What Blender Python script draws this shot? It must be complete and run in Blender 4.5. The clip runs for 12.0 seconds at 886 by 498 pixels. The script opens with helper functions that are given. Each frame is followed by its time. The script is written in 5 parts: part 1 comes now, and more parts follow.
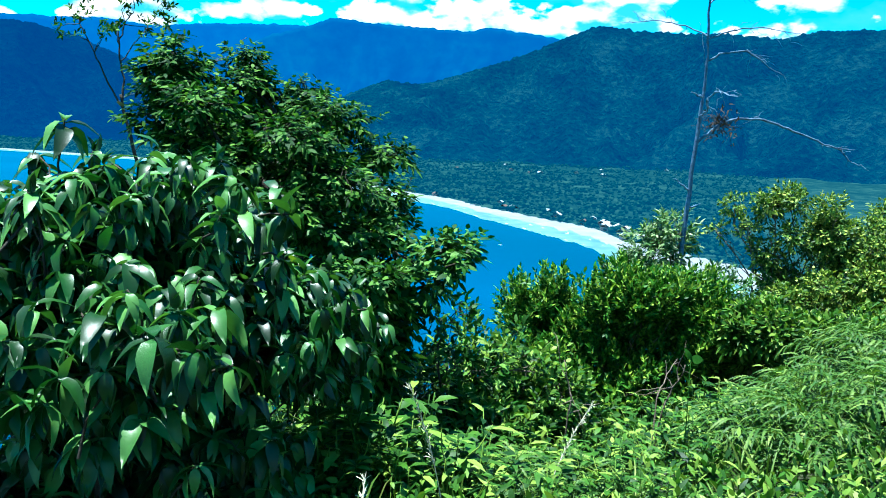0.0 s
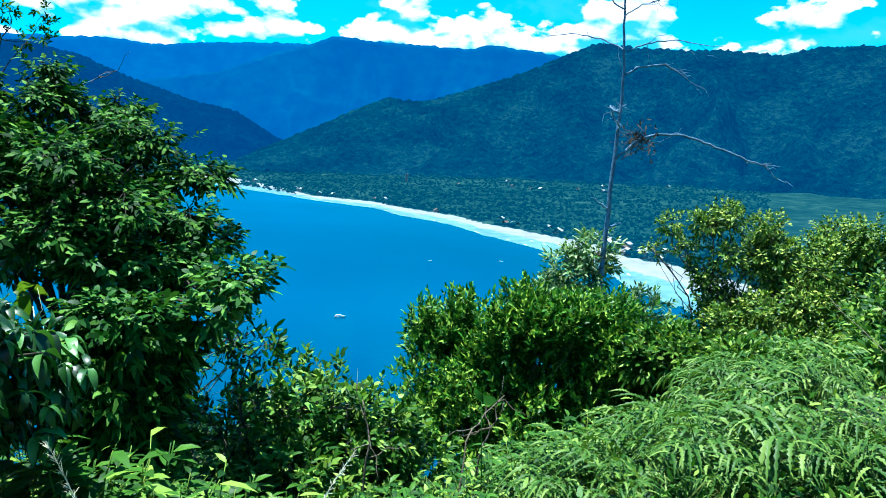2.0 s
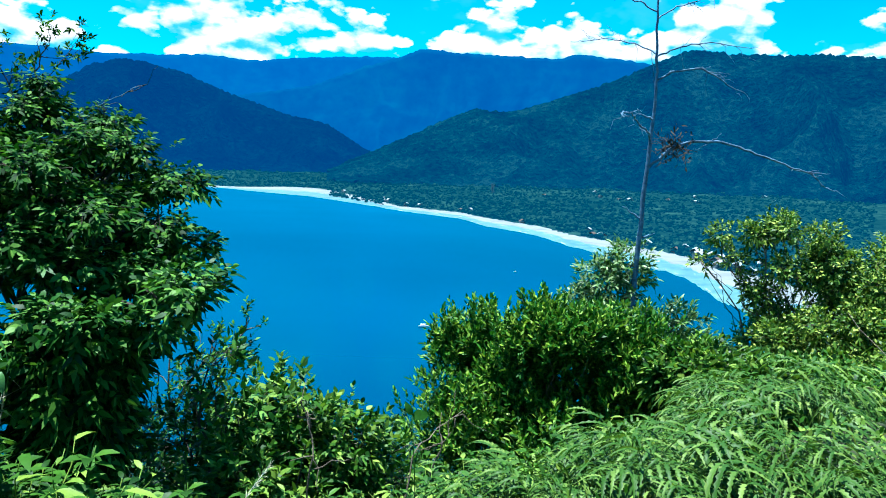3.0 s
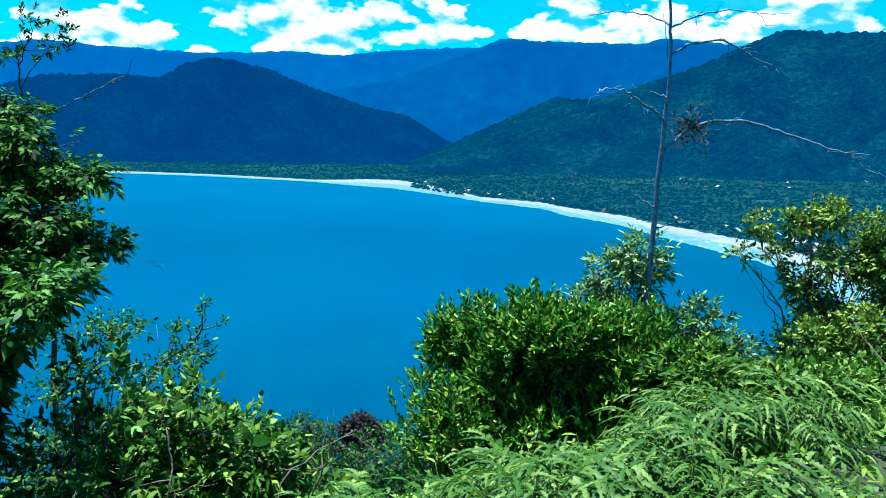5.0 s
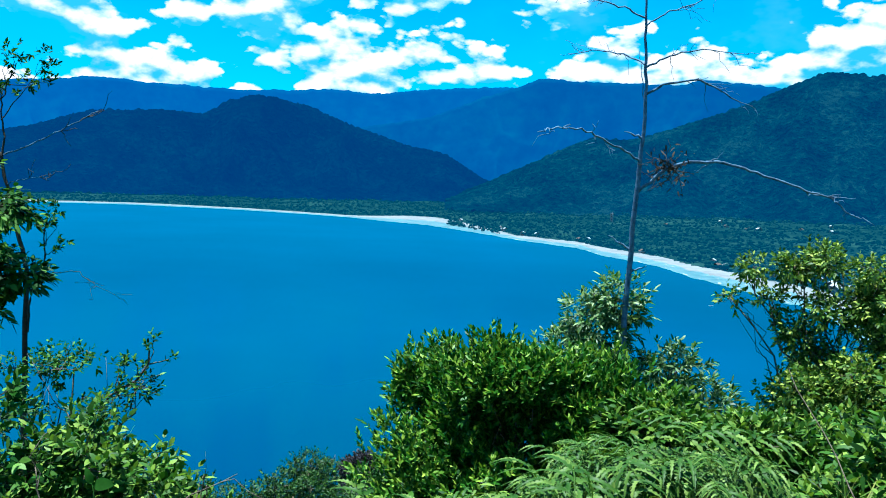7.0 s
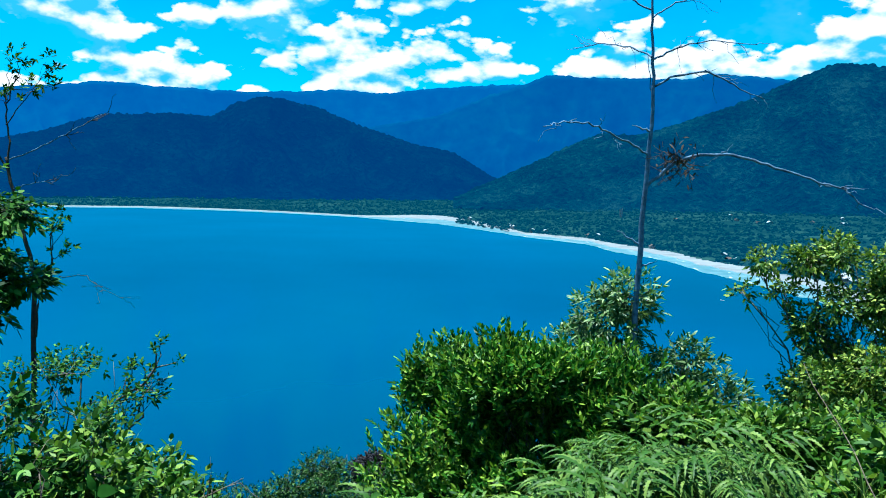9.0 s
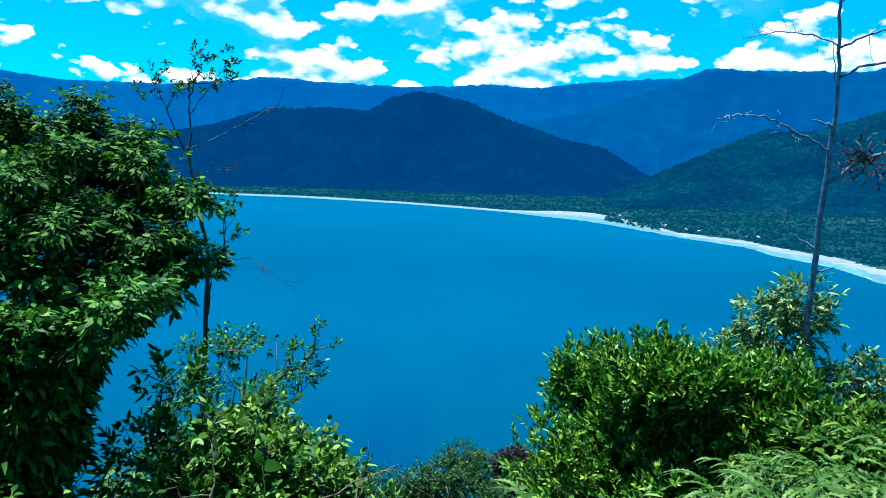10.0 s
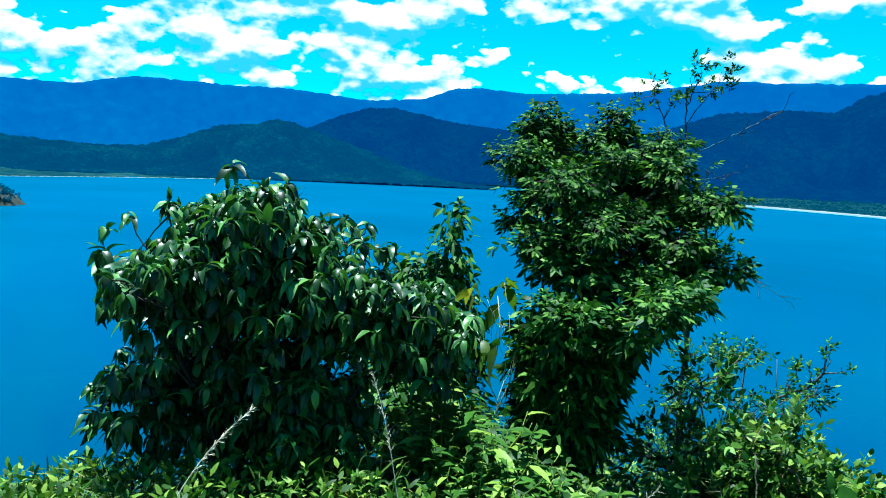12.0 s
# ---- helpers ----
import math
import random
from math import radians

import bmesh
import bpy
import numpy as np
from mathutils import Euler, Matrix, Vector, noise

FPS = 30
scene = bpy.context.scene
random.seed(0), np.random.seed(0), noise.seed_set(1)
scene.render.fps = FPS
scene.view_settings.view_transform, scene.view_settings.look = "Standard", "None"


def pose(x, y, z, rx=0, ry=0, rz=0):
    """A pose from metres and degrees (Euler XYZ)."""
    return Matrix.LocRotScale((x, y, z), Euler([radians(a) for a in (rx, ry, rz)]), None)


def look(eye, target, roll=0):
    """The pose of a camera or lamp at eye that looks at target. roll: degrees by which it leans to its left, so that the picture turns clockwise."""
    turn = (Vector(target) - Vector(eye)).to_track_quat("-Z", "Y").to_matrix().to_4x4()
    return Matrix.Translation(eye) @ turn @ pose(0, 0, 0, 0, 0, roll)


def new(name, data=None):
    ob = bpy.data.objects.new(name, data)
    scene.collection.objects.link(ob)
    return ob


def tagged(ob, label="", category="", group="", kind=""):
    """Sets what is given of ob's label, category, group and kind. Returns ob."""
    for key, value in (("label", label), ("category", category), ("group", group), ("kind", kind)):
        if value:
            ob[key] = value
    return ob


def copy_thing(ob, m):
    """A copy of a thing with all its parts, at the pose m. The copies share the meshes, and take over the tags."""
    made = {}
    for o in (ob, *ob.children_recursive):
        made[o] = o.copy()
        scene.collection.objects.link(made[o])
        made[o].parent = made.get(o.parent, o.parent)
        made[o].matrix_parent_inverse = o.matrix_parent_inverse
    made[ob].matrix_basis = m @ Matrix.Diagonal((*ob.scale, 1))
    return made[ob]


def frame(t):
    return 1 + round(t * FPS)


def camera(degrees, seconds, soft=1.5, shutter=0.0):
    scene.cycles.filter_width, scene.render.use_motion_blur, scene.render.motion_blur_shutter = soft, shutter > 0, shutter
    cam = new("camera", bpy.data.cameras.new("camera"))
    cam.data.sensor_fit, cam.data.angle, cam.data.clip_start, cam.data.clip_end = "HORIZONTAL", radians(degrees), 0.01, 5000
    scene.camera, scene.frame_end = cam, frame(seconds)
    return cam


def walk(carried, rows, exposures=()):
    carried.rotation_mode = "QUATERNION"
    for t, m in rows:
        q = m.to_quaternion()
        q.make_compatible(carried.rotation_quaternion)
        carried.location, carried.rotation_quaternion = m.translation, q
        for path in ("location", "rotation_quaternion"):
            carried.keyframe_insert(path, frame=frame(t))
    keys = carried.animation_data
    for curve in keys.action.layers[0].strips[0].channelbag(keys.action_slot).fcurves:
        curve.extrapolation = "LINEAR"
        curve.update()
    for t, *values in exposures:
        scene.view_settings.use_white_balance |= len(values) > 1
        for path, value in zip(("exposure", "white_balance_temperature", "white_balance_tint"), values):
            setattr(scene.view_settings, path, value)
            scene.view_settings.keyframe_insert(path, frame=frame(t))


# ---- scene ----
# ---------------------------------------------------------------- camera
cam = camera(59.9, 12.0, soft=1.0)
PATH = [
    (0, 0.000, 0.000, -0.000, 2.99, -8.29, -3.10),
    (0.5, 0.226, 0.108, 0.026, 6.17, -5.08, -1.75),
    (1, 0.620, 0.149, 0.032, 5.18, -6.58, -2.69),
    (1.5, 0.903, 0.247, 0.038, 4.69, -5.10, -3.28),
    (2, 1.132, 0.446, 0.070, 3.13, -7.07, -2.86),
    (2.5, 1.501, 0.548, 0.075, 8.99, -6.48, -3.24),
    (2.7, 1.648, 0.571, 0.087, 8.68, -6.43, -2.83),
    (4.3, 2.470, 1.084, 0.045, 16.77, -8.05, -0.48),
    (4.5, 2.535, 1.142, 0.051, 15.59, -8.22, -0.78),
    (5, 2.692, 1.400, 0.078, 15.53, -7.47, -1.43),
    (5.5, 2.922, 1.501, 0.097, 17.44, -5.87, -2.06),
    (6, 3.121, 1.544, 0.102, 21.10, -5.49, -1.59),
    (6.5, 3.159, 1.594, 0.116, 15.63, -5.43, -1.55),
    (7, 3.331, 1.724, 0.100, 18.26, -4.78, -2.25),
    (7.2, 3.400, 1.751, 0.095, 14.23, -5.11, -2.27),
    (8.8, 3.338, 1.821, 0.088, 16.20, -4.72, -0.99),
    (9, 3.329, 1.792, 0.091, 18.88, -4.91, -1.28),
    (9.5, 3.317, 1.783, 0.090, 22.77, -5.94, -1.83),
    (10, 3.230, 1.831, 0.073, 29.85, -5.63, -2.36),
    (10.5, 3.182, 1.797, 0.079, 40.18, -7.41, -1.33),
    (11, 3.124, 1.675, 0.098, 43.07, -4.98, -2.54),
    (11.5, 3.040, 1.533, 0.084, 52.96, -6.28, -2.99),
    (12, 2.921, 1.396, 0.061, 62.10, -6.56, -2.70),
]
walk(cam, [(t, pose(x, y, z, 90 + pitch, roll, yaw)) for t, x, y, z, yaw, pitch, roll in PATH],
     exposures=[(0, 2.16, 5200, 6), (1, 2.15, 5200, 6), (2, 2.02, 5200, 6), (4.5, 1.89, 5200, 6), (5.5, 1.80, 5200, 6), (7, 1.70, 5200, 6), (9.5, 1.64, 5200, 6), (10.5, 1.76, 5200, 6), (11.5, 1.70, 5200, 6), (12, 1.86, 5200, 6)])

# ---------------------------------------------------------------- light
SUN_BEARING, SUN_HEIGHT = 75.0, 83.0      # degrees, bearing counted from +y towards -x


def bearing(deg, dist=1.0):
    return Vector((-math.sin(radians(deg)) * dist, math.cos(radians(deg)) * dist, 0))


sun_dir = bearing(SUN_BEARING, math.cos(radians(SUN_HEIGHT))) + Vector((0, 0, math.sin(radians(SUN_HEIGHT))))
sun = new("sun", bpy.data.lights.new("sun", "SUN"))
sun.data.energy, sun.data.angle, sun.data.color = 5.0, radians(0.5), (1.0, 0.96, 0.82)
sun.matrix_world = look(sun_dir * 100, (0, 0, 0))


def build_world():
    """Tropical noon sky with broken cumulus."""
    world = bpy.data.worlds.new("sky")
    scene.world = world
    world.use_nodes = True
    nt = world.node_tree
    nt.nodes.clear()
    add, wire = nt.nodes.new, nt.links.new

    def math_node(op, a, b=None):
        n = add("ShaderNodeMath")
        n.operation = op
        for k, v in enumerate((a, b)):
            if v is None:
                continue
            if isinstance(v, (int, float)):
                n.inputs[k].default_value = v
            else:
                wire(v, n.inputs[k])
        return n.outputs[0]

    out, back = add("ShaderNodeOutputWorld"), add("ShaderNodeBackground")
    sky = add("ShaderNodeTexSky")
    sky.sky_type, sky.sun_disc = "NISHITA", False
    sky.sun_elevation, sky.sun_rotation = radians(SUN_HEIGHT), radians(-SUN_BEARING)
    sky.altitude, sky.air_density, sky.dust_density, sky.ozone_density = 90, 1.0, 0.2, 3.0
    tint = add("ShaderNodeMix")
    tint.data_type, tint.blend_type = "RGBA", "MULTIPLY"
    tint.inputs[0].default_value = 1.0
    tint.inputs[7].default_value = (0.0013, 0.100, 0.126, 1)
    wire(sky.outputs[0], tint.inputs[6])

    geo = add("ShaderNodeTexCoord")
    sep = add("ShaderNodeSeparateXYZ")
    wire(geo.outputs["Generated"], sep.inputs[0])
    flat = math_node("SQRT", math_node("ADD", math_node("MULTIPLY", sep.outputs[0], sep.outputs[0]), math_node("MULTIPLY", sep.outputs[1], sep.outputs[1])))
    flat = math_node("MAXIMUM", flat, 0.25)
    rise_ = math_node("DIVIDE", sep.outputs[2], flat)
    vec = add("ShaderNodeCombineXYZ")
    wire(math_node("DIVIDE", sep.outputs[0], flat), vec.inputs[0])
    wire(math_node("DIVIDE", sep.outputs[1], flat), vec.inputs[1])
    wire(math_node("MULTIPLY", rise_, 1.8), vec.inputs[2])

    def puffs(scale, detail, rough, shift):
        n, m = add("ShaderNodeTexNoise"), add("ShaderNodeMapping")
        m.inputs["Location"].default_value = shift
        wire(vec.outputs[0], m.inputs["Vector"])
        wire(m.outputs[0], n.inputs["Vector"])
        n.inputs["Scale"].default_value, n.inputs["Detail"].default_value = scale, detail
        n.inputs["Roughness"].default_value = rough
        return n.outputs["Fac"]

    def billows(scale, shift, smooth):
        n, m = add("ShaderNodeTexVoronoi"), add("ShaderNodeMapping")
        n.feature = "SMOOTH_F1"
        m.inputs["Location"].default_value = shift
        wire(vec.outputs[0], m.inputs["Vector"])
        wire(m.outputs[0], n.inputs["Vector"])
        n.inputs["Scale"].default_value, n.inputs["Smoothness"].default_value = scale, smooth
        return n.outputs["Distance"]

    def cumulus(dz):
        """Heaps of rounded puffs, dz higher up."""
        at = (0.4, 5.2, dz)
        body = math_node("ADD", math_node("MULTIPLY", puffs(5.8, 1, 0.5, at), 0.80), math_node("MULTIPLY", puffs(13.0, 5, 0.6, at), 0.75))
        round_ = math_node("ADD", math_node("MULTIPLY", billows(14.0, at, 0.3), 0.29), math_node("ADD", math_node("MULTIPLY", billows(31.0, at, 0.2), 0.25), math_node("MULTIPLY", billows(66.0, at, 0.2), 0.10)))
        return math_node("SUBTRACT", body, round_)

    body, above = cumulus(0.0), cumulus(0.030)
    # more cloud towards the open sea, less overhead
    lean = math_node("MULTIPLY", math_node("DIVIDE", sep.outputs[0], flat), -0.08)
    thin = math_node("MULTIPLY", math_node("MAXIMUM", math_node("SUBTRACT", rise_, 0.30), 0.0), 0.5)
    dens = math_node("SUBTRACT", math_node("ADD", body, lean), thin)
    mask = add("ShaderNodeMapRange")
    mask.interpolation_type = "SMOOTHSTEP"
    mask.inputs[1].default_value, mask.inputs[2].default_value = 0.408, 0.478
    wire(dens, mask.inputs[0])
    shade = add("ShaderNodeMapRange")
    shade.interpolation_type = "SMOOTHSTEP"
    shade.inputs[1].default_value, shade.inputs[2].default_value = -0.11, 0.17
    wire(math_node("SUBTRACT", body, above), shade.inputs[0])
    tone = add("ShaderNodeMix")
    tone.data_type = "RGBA"
    tone.inputs[6].default_value, tone.inputs[7].default_value = (0.07, 0.44, 0.60, 1), (1.0, 0.92, 0.80, 1)
    wire(shade.outputs[0], tone.inputs[0])
    # thin veil between the heaps
    veil = add("ShaderNodeMapRange")
    veil.interpolation_type = "SMOOTHSTEP"
    veil.inputs[1].default_value, veil.inputs[2].default_value, veil.inputs[4].default_value = 0.42, 0.72, 0.45
    wire(puffs(2.6, 6, 0.62, (7.3, 2.2, 0)), veil.inputs[0])
    haze = add("ShaderNodeMix")
    haze.data_type = "RGBA"
    haze.inputs[7].default_value = (0.22, 0.50, 0.55, 1)
    wire(veil.outputs[0], haze.inputs[0])
    wire(tint.outputs[2], haze.inputs[6])
    mix = add("ShaderNodeMix")
    mix.data_type = "RGBA"
    wire(mask.outputs[0], mix.inputs[0])
    wire(haze.outputs[2], mix.inputs[6])
    wire(tone.outputs[2], mix.inputs[7])
    wire(mix.outputs[2], back.inputs[0])
    back.inputs[1].default_value = 0.436
    wire(back.outputs[0], out.inputs[0])


build_world()

# ---------------------------------------------------------------- materials
def rgb(text):
    """Linear colour from a hex string."""
    c = [int(text[k:k + 2], 16) / 255 for k in (0, 2, 4)]
    return tuple(v / 12.92 if v <= 0.04045 else ((v + 0.055) / 1.055) ** 2.4 for v in c) + (1,)


def blank(name):
    m = bpy.data.materials.new(name)
    m.use_nodes = True
    nt = m.node_tree
    return m, nt.nodes, nt.links.new, nt.nodes["Principled BSDF"], nt.nodes["Material Output"]


def ramp(nodes, wire, fac, stops):
    n = nodes.new("ShaderNodeValToRGB")
    while len(n.color_ramp.elements) < len(stops):
        n.color_ramp.elements.new(0.5)
    for e, (p, c) in zip(n.color_ramp.elements, stops):
        e.position, e.color = p, c
    wire(fac, n.inputs[0])
    return n.outputs[0]


def noise_tex(nodes, wire, scale, detail=4, rough=0.55, coord="Object", kind="NOISE"):
    c = nodes.new("ShaderNodeTexCoord")
    n = nodes.new("ShaderNodeTexNoise" if kind == "NOISE" else "ShaderNodeTexVoronoi")
    wire(c.outputs[coord], n.inputs["Vector"])
    n.inputs["Scale"].default_value = scale
    if kind == "NOISE":
        n.inputs["Detail"].default_value, n.inputs["Roughness"].default_value = detail, rough
        return n.outputs["Fac"]
    return n.outputs["Distance"]


def bumped(nodes, wire, bsdf, height, strength, dist):
    b = nodes.new("ShaderNodeBump")
    b.inputs["Strength"].default_value, b.inputs["Distance"].default_value = strength, dist
    wire(height, b.inputs["Height"])
    wire(b.outputs[0], bsdf.inputs["Normal"])


def leaf_material(name, dark, mid, light, rough=0.4, through_light=0.3, spec=0.5, single=False):
    """Leaf blades that differ from one another in colour and let some light through."""
    m, nodes, wire, bsdf, out = blank(name)
    if single:
        rnd = nodes.new("ShaderNodeObjectInfo").outputs["Random"]
    else:
        rnd = nodes.new("ShaderNodeNewGeometry").outputs["Random Per Island"]
    col = ramp(nodes, wire, rnd, [(0.0, rgb(dark)), (0.55, rgb(mid)), (1.0, rgb(light))])
    mott = noise_tex(nodes, wire, 35, 3)
    vary = nodes.new("ShaderNodeHueSaturation")
    span = nodes.new("ShaderNodeMapRange")
    span.inputs[3].default_value, span.inputs[4].default_value = 0.31, 0.68
    wire(mott, span.inputs[0])
    wire(span.outputs[0], vary.inputs["Value"])
    wire(col, vary.inputs["Color"])
    wire(vary.outputs[0], bsdf.inputs["Base Color"])
    bsdf.inputs["Roughness"].default_value = rough
    bsdf.inputs["Specular IOR Level"].default_value = spec * 0.55
    bumped(nodes, wire, bsdf, mott, 0.25, 0.004)
    tr, mix = nodes.new("ShaderNodeBsdfTranslucent"), nodes.new("ShaderNodeMixShader")
    warm = nodes.new("ShaderNodeMix")
    warm.data_type, warm.blend_type = "RGBA", "MULTIPLY"
    warm.inputs[0].default_value = 1.0
    warm.inputs[7].default_value = (1.5, 1.7, 0.5, 1)
    wire(vary.outputs[0], warm.inputs[6])
    wire(warm.outputs[2], tr.inputs[0])
    mix.inputs[0].default_value = through_light
    wire(bsdf.outputs[0], mix.inputs[1])
    wire(tr.outputs[0], mix.inputs[2])
    wire(mix.outputs[0], out.inputs[0])
    return m


def plain_material(name, a, b, rough=0.8, scale=8.0, bump=0.3, depth=0.01, spec=0.3, detail=5):
    m, nodes, wire, bsdf, out = blank(name)
    n = noise_tex(nodes, wire, scale, detail, 0.6)
    wire(ramp(nodes, wire, n, [(0.3, rgb(a)), (0.7, rgb(b))]), bsdf.inputs["Base Color"])
    bsdf.inputs["Roughness"].default_value = rough
    bsdf.inputs["Specular IOR Level"].default_value = spec
    bumped(nodes, wire, bsdf, noise_tex(nodes, wire, scale * 6, 3), bump, depth)
    return m


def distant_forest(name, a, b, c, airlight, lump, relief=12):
    """Wooded slope; its distance haze is painted in as a blue glow, airlight."""
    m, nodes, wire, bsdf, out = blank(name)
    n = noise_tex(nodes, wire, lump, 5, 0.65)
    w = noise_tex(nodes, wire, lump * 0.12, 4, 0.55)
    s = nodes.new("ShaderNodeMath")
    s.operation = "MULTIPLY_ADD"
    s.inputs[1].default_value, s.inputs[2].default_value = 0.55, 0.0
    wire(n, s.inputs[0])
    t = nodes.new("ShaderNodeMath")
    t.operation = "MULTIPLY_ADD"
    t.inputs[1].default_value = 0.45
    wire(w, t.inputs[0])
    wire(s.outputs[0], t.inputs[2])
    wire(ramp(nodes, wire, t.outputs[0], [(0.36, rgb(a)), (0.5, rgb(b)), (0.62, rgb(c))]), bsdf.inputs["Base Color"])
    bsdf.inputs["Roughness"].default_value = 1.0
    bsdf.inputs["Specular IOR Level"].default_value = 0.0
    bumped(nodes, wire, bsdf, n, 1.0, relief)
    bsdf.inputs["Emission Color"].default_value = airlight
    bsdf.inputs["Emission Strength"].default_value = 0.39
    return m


M = dict(
    soil=plain_material("hillside_soil", "182110", "2f361b", 0.95, 1.3, 0.5, 0.03),
    bark=plain_material("bark", "3a3128", "6d6152", 0.85, 14, 0.6, 0.01),
    dark_bark=plain_material("dark_bark", "1d1a15", "3c352a", 0.9, 16, 0.6, 0.008),
    dead=plain_material("weathered_dead_wood", "2c3e50", "5c7890", 0.8, 18, 0.5, 0.008),
    dry=plain_material("dry_leaf", "241c16", "4a3826", 0.85, 12, 0.4, 0.004),
    straw=plain_material("dry_straw", "8c8a6c", "c7c4a8", 0.8, 30, 0.3, 0.002),
    big=leaf_material("large_drooping_leaf", "183a14", "306c28", "7cb458", 0.40, 0.15, 0.6, True),
    big_joined=leaf_material("large_drooping_leaf_mass", "14320f", "2a5e20", "6ea44c", 0.40, 0.13, 0.55),
    tree=leaf_material("small_tree_leaf", "0e2a0a", "2a5a14", "74a03e", 0.55, 0.18, 0.10),
    tree_low=leaf_material("young_tree_leaf", "163a0e", "34681c", "78a640", 0.5, 0.14, 0.2),
    laurel=leaf_material("laurel_leaf", "1c4610", "46821c", "aece46", 0.45, 0.14, 0.22),
    pale=leaf_material("pale_shrub_leaf", "284c10", "5c8426", "bccc54", 0.5, 0.16, 0.25),
    sprig=leaf_material("silvery_sprig_leaf", "2c5624", "628c46", "b9cc90", 0.45, 0.2, 0.35),
    herb=leaf_material("herb_leaf", "1c4010", "4c7c20", "a0be4a", 0.5, 0.18, 0.22),
    fern=leaf_material("fern_pinna", "2c5414", "4c7422", "94ae50", 0.5, 0.16, 0.25),
    grass=leaf_material("grass_blade", "2e5414", "688a2e", "b0b65e", 0.5, 0.16, 0.25),
    hill=leaf_material("hillside_shrub_leaf", "123210", "2d5620", "688c44", 0.5, 0.2, 0.22),
    purple=leaf_material("dry_purple_leaf", "24222a", "3c3840", "5c5a62", 0.6, 0.2, 0.2),
    yellow=leaf_material("yellowing_leaf", "366019", "627d21", "91912b", 0.45, 0.4, 0.4),
)


def water_material():
    """Blue bay water: base colour carries painted sky sheen; true sheen grows towards the horizon."""
    m, nodes, wire, bsdf, out = blank("sea_water")
    nodes.remove(bsdf)
    body, sheen, mix, fres = (nodes.new(k) for k in ("ShaderNodeBsdfDiffuse", "ShaderNodeBsdfGlossy", "ShaderNodeMixShader", "ShaderNodeFresnel"))
    big = noise_tex(nodes, wire, 0.004, 4, 0.6)
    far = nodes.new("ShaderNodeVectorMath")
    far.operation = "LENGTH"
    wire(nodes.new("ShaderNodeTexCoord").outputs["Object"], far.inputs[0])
    depth = nodes.new("ShaderNodeMapRange")      # sky sheen painted into the colour: darker below the hill, lighter across the bay
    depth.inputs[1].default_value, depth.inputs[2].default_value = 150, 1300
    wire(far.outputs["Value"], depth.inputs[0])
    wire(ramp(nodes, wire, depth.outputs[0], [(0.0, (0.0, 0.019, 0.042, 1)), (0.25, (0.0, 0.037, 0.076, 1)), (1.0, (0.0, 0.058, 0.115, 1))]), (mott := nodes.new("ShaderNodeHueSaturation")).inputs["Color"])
    span = nodes.new("ShaderNodeMapRange")
    span.inputs[1].default_value, span.inputs[2].default_value, span.inputs[3].default_value, span.inputs[4].default_value = 0.3, 0.7, 0.93, 1.07
    wire(big, span.inputs[0])
    wire(span.outputs[0], mott.inputs["Value"])
    wire(mott.outputs[0], body.inputs["Color"])
    sheen.inputs["Color"].default_value, sheen.inputs["Roughness"].default_value = (0.05, 0.55, 0.9, 1), 0.12
    b = nodes.new("ShaderNodeBump")
    b.inputs["Strength"].default_value, b.inputs["Distance"].default_value = 0.12, 0.4
    wire(noise_tex(nodes, wire, 0.3, 4, 0.6), b.inputs["Height"])
    weak = nodes.new("ShaderNodeMath")
    weak.operation = "MULTIPLY"
    weak.inputs[1].default_value = 0.16
    for n in (sheen, fres, body):
        wire(b.outputs[0], n.inputs["Normal"])
    fres.inputs["IOR"].default_value = 1.12
    wire(fres.outputs[0], weak.inputs[0])
    wire(weak.outputs[0], mix.inputs[0])
    wire(body.outputs[0], mix.inputs[1])
    wire(sheen.outputs[0], mix.inputs[2])
    wire(mix.outputs[0], out.inputs[0])
    return m


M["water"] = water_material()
M["sand"] = plain_material("beach_sand", "565c5e", "6c7274", 0.9, 0.05, 0.1, 0.05)
# the plain's blue haze is painted in as a faint glow
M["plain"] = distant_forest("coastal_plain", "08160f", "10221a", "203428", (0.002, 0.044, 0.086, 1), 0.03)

# ---------------------------------------------------------------- mesh tools
def mesh_of(name, verts, tris, smooth=True):
    verts, tris = np.asarray(verts, np.float32), np.asarray(tris, np.int32)
    me = bpy.data.meshes.new(name)
    me.vertices.add(len(verts))
    me.vertices.foreach_set("co", verts.ravel())
    me.loops.add(tris.size)
    me.loops.foreach_set("vertex_index", tris.ravel())
    me.polygons.add(len(tris))
    me.polygons.foreach_set("loop_start", np.arange(0, tris.size, 3, dtype=np.int32))
    me.polygons.foreach_set("use_smooth", np.full(len(tris), smooth))
    me.update(calc_edges=True)
    return me


def joined(pieces):
    vs, fs, k = [], [], 0
    for v, f in pieces:
        vs.append(np.asarray(v, float))
        fs.append(np.asarray(f) + k)
        k += len(v)
    return np.concatenate(vs), np.concatenate(fs)


def part(name, geometry, material, parent=None, label="", smooth=True):
    """One mesh object, under its thing when there is one."""
    me = geometry if isinstance(geometry, bpy.types.Mesh) else mesh_of(name, *geometry, smooth=smooth)
    if not me.materials:
        me.materials.append(material)
    ob = new(name, me)
    if parent:
        ob.parent = parent
    return tagged(ob, label)


def thing(name, at, label, category, group=""):
    ob = new(name)
    ob.location = at
    ob.empty_display_size = 0.2
    return tagged(ob, label, category, group)


def unit(v):
    return v / np.maximum(np.linalg.norm(v, axis=-1, keepdims=True), 1e-9)


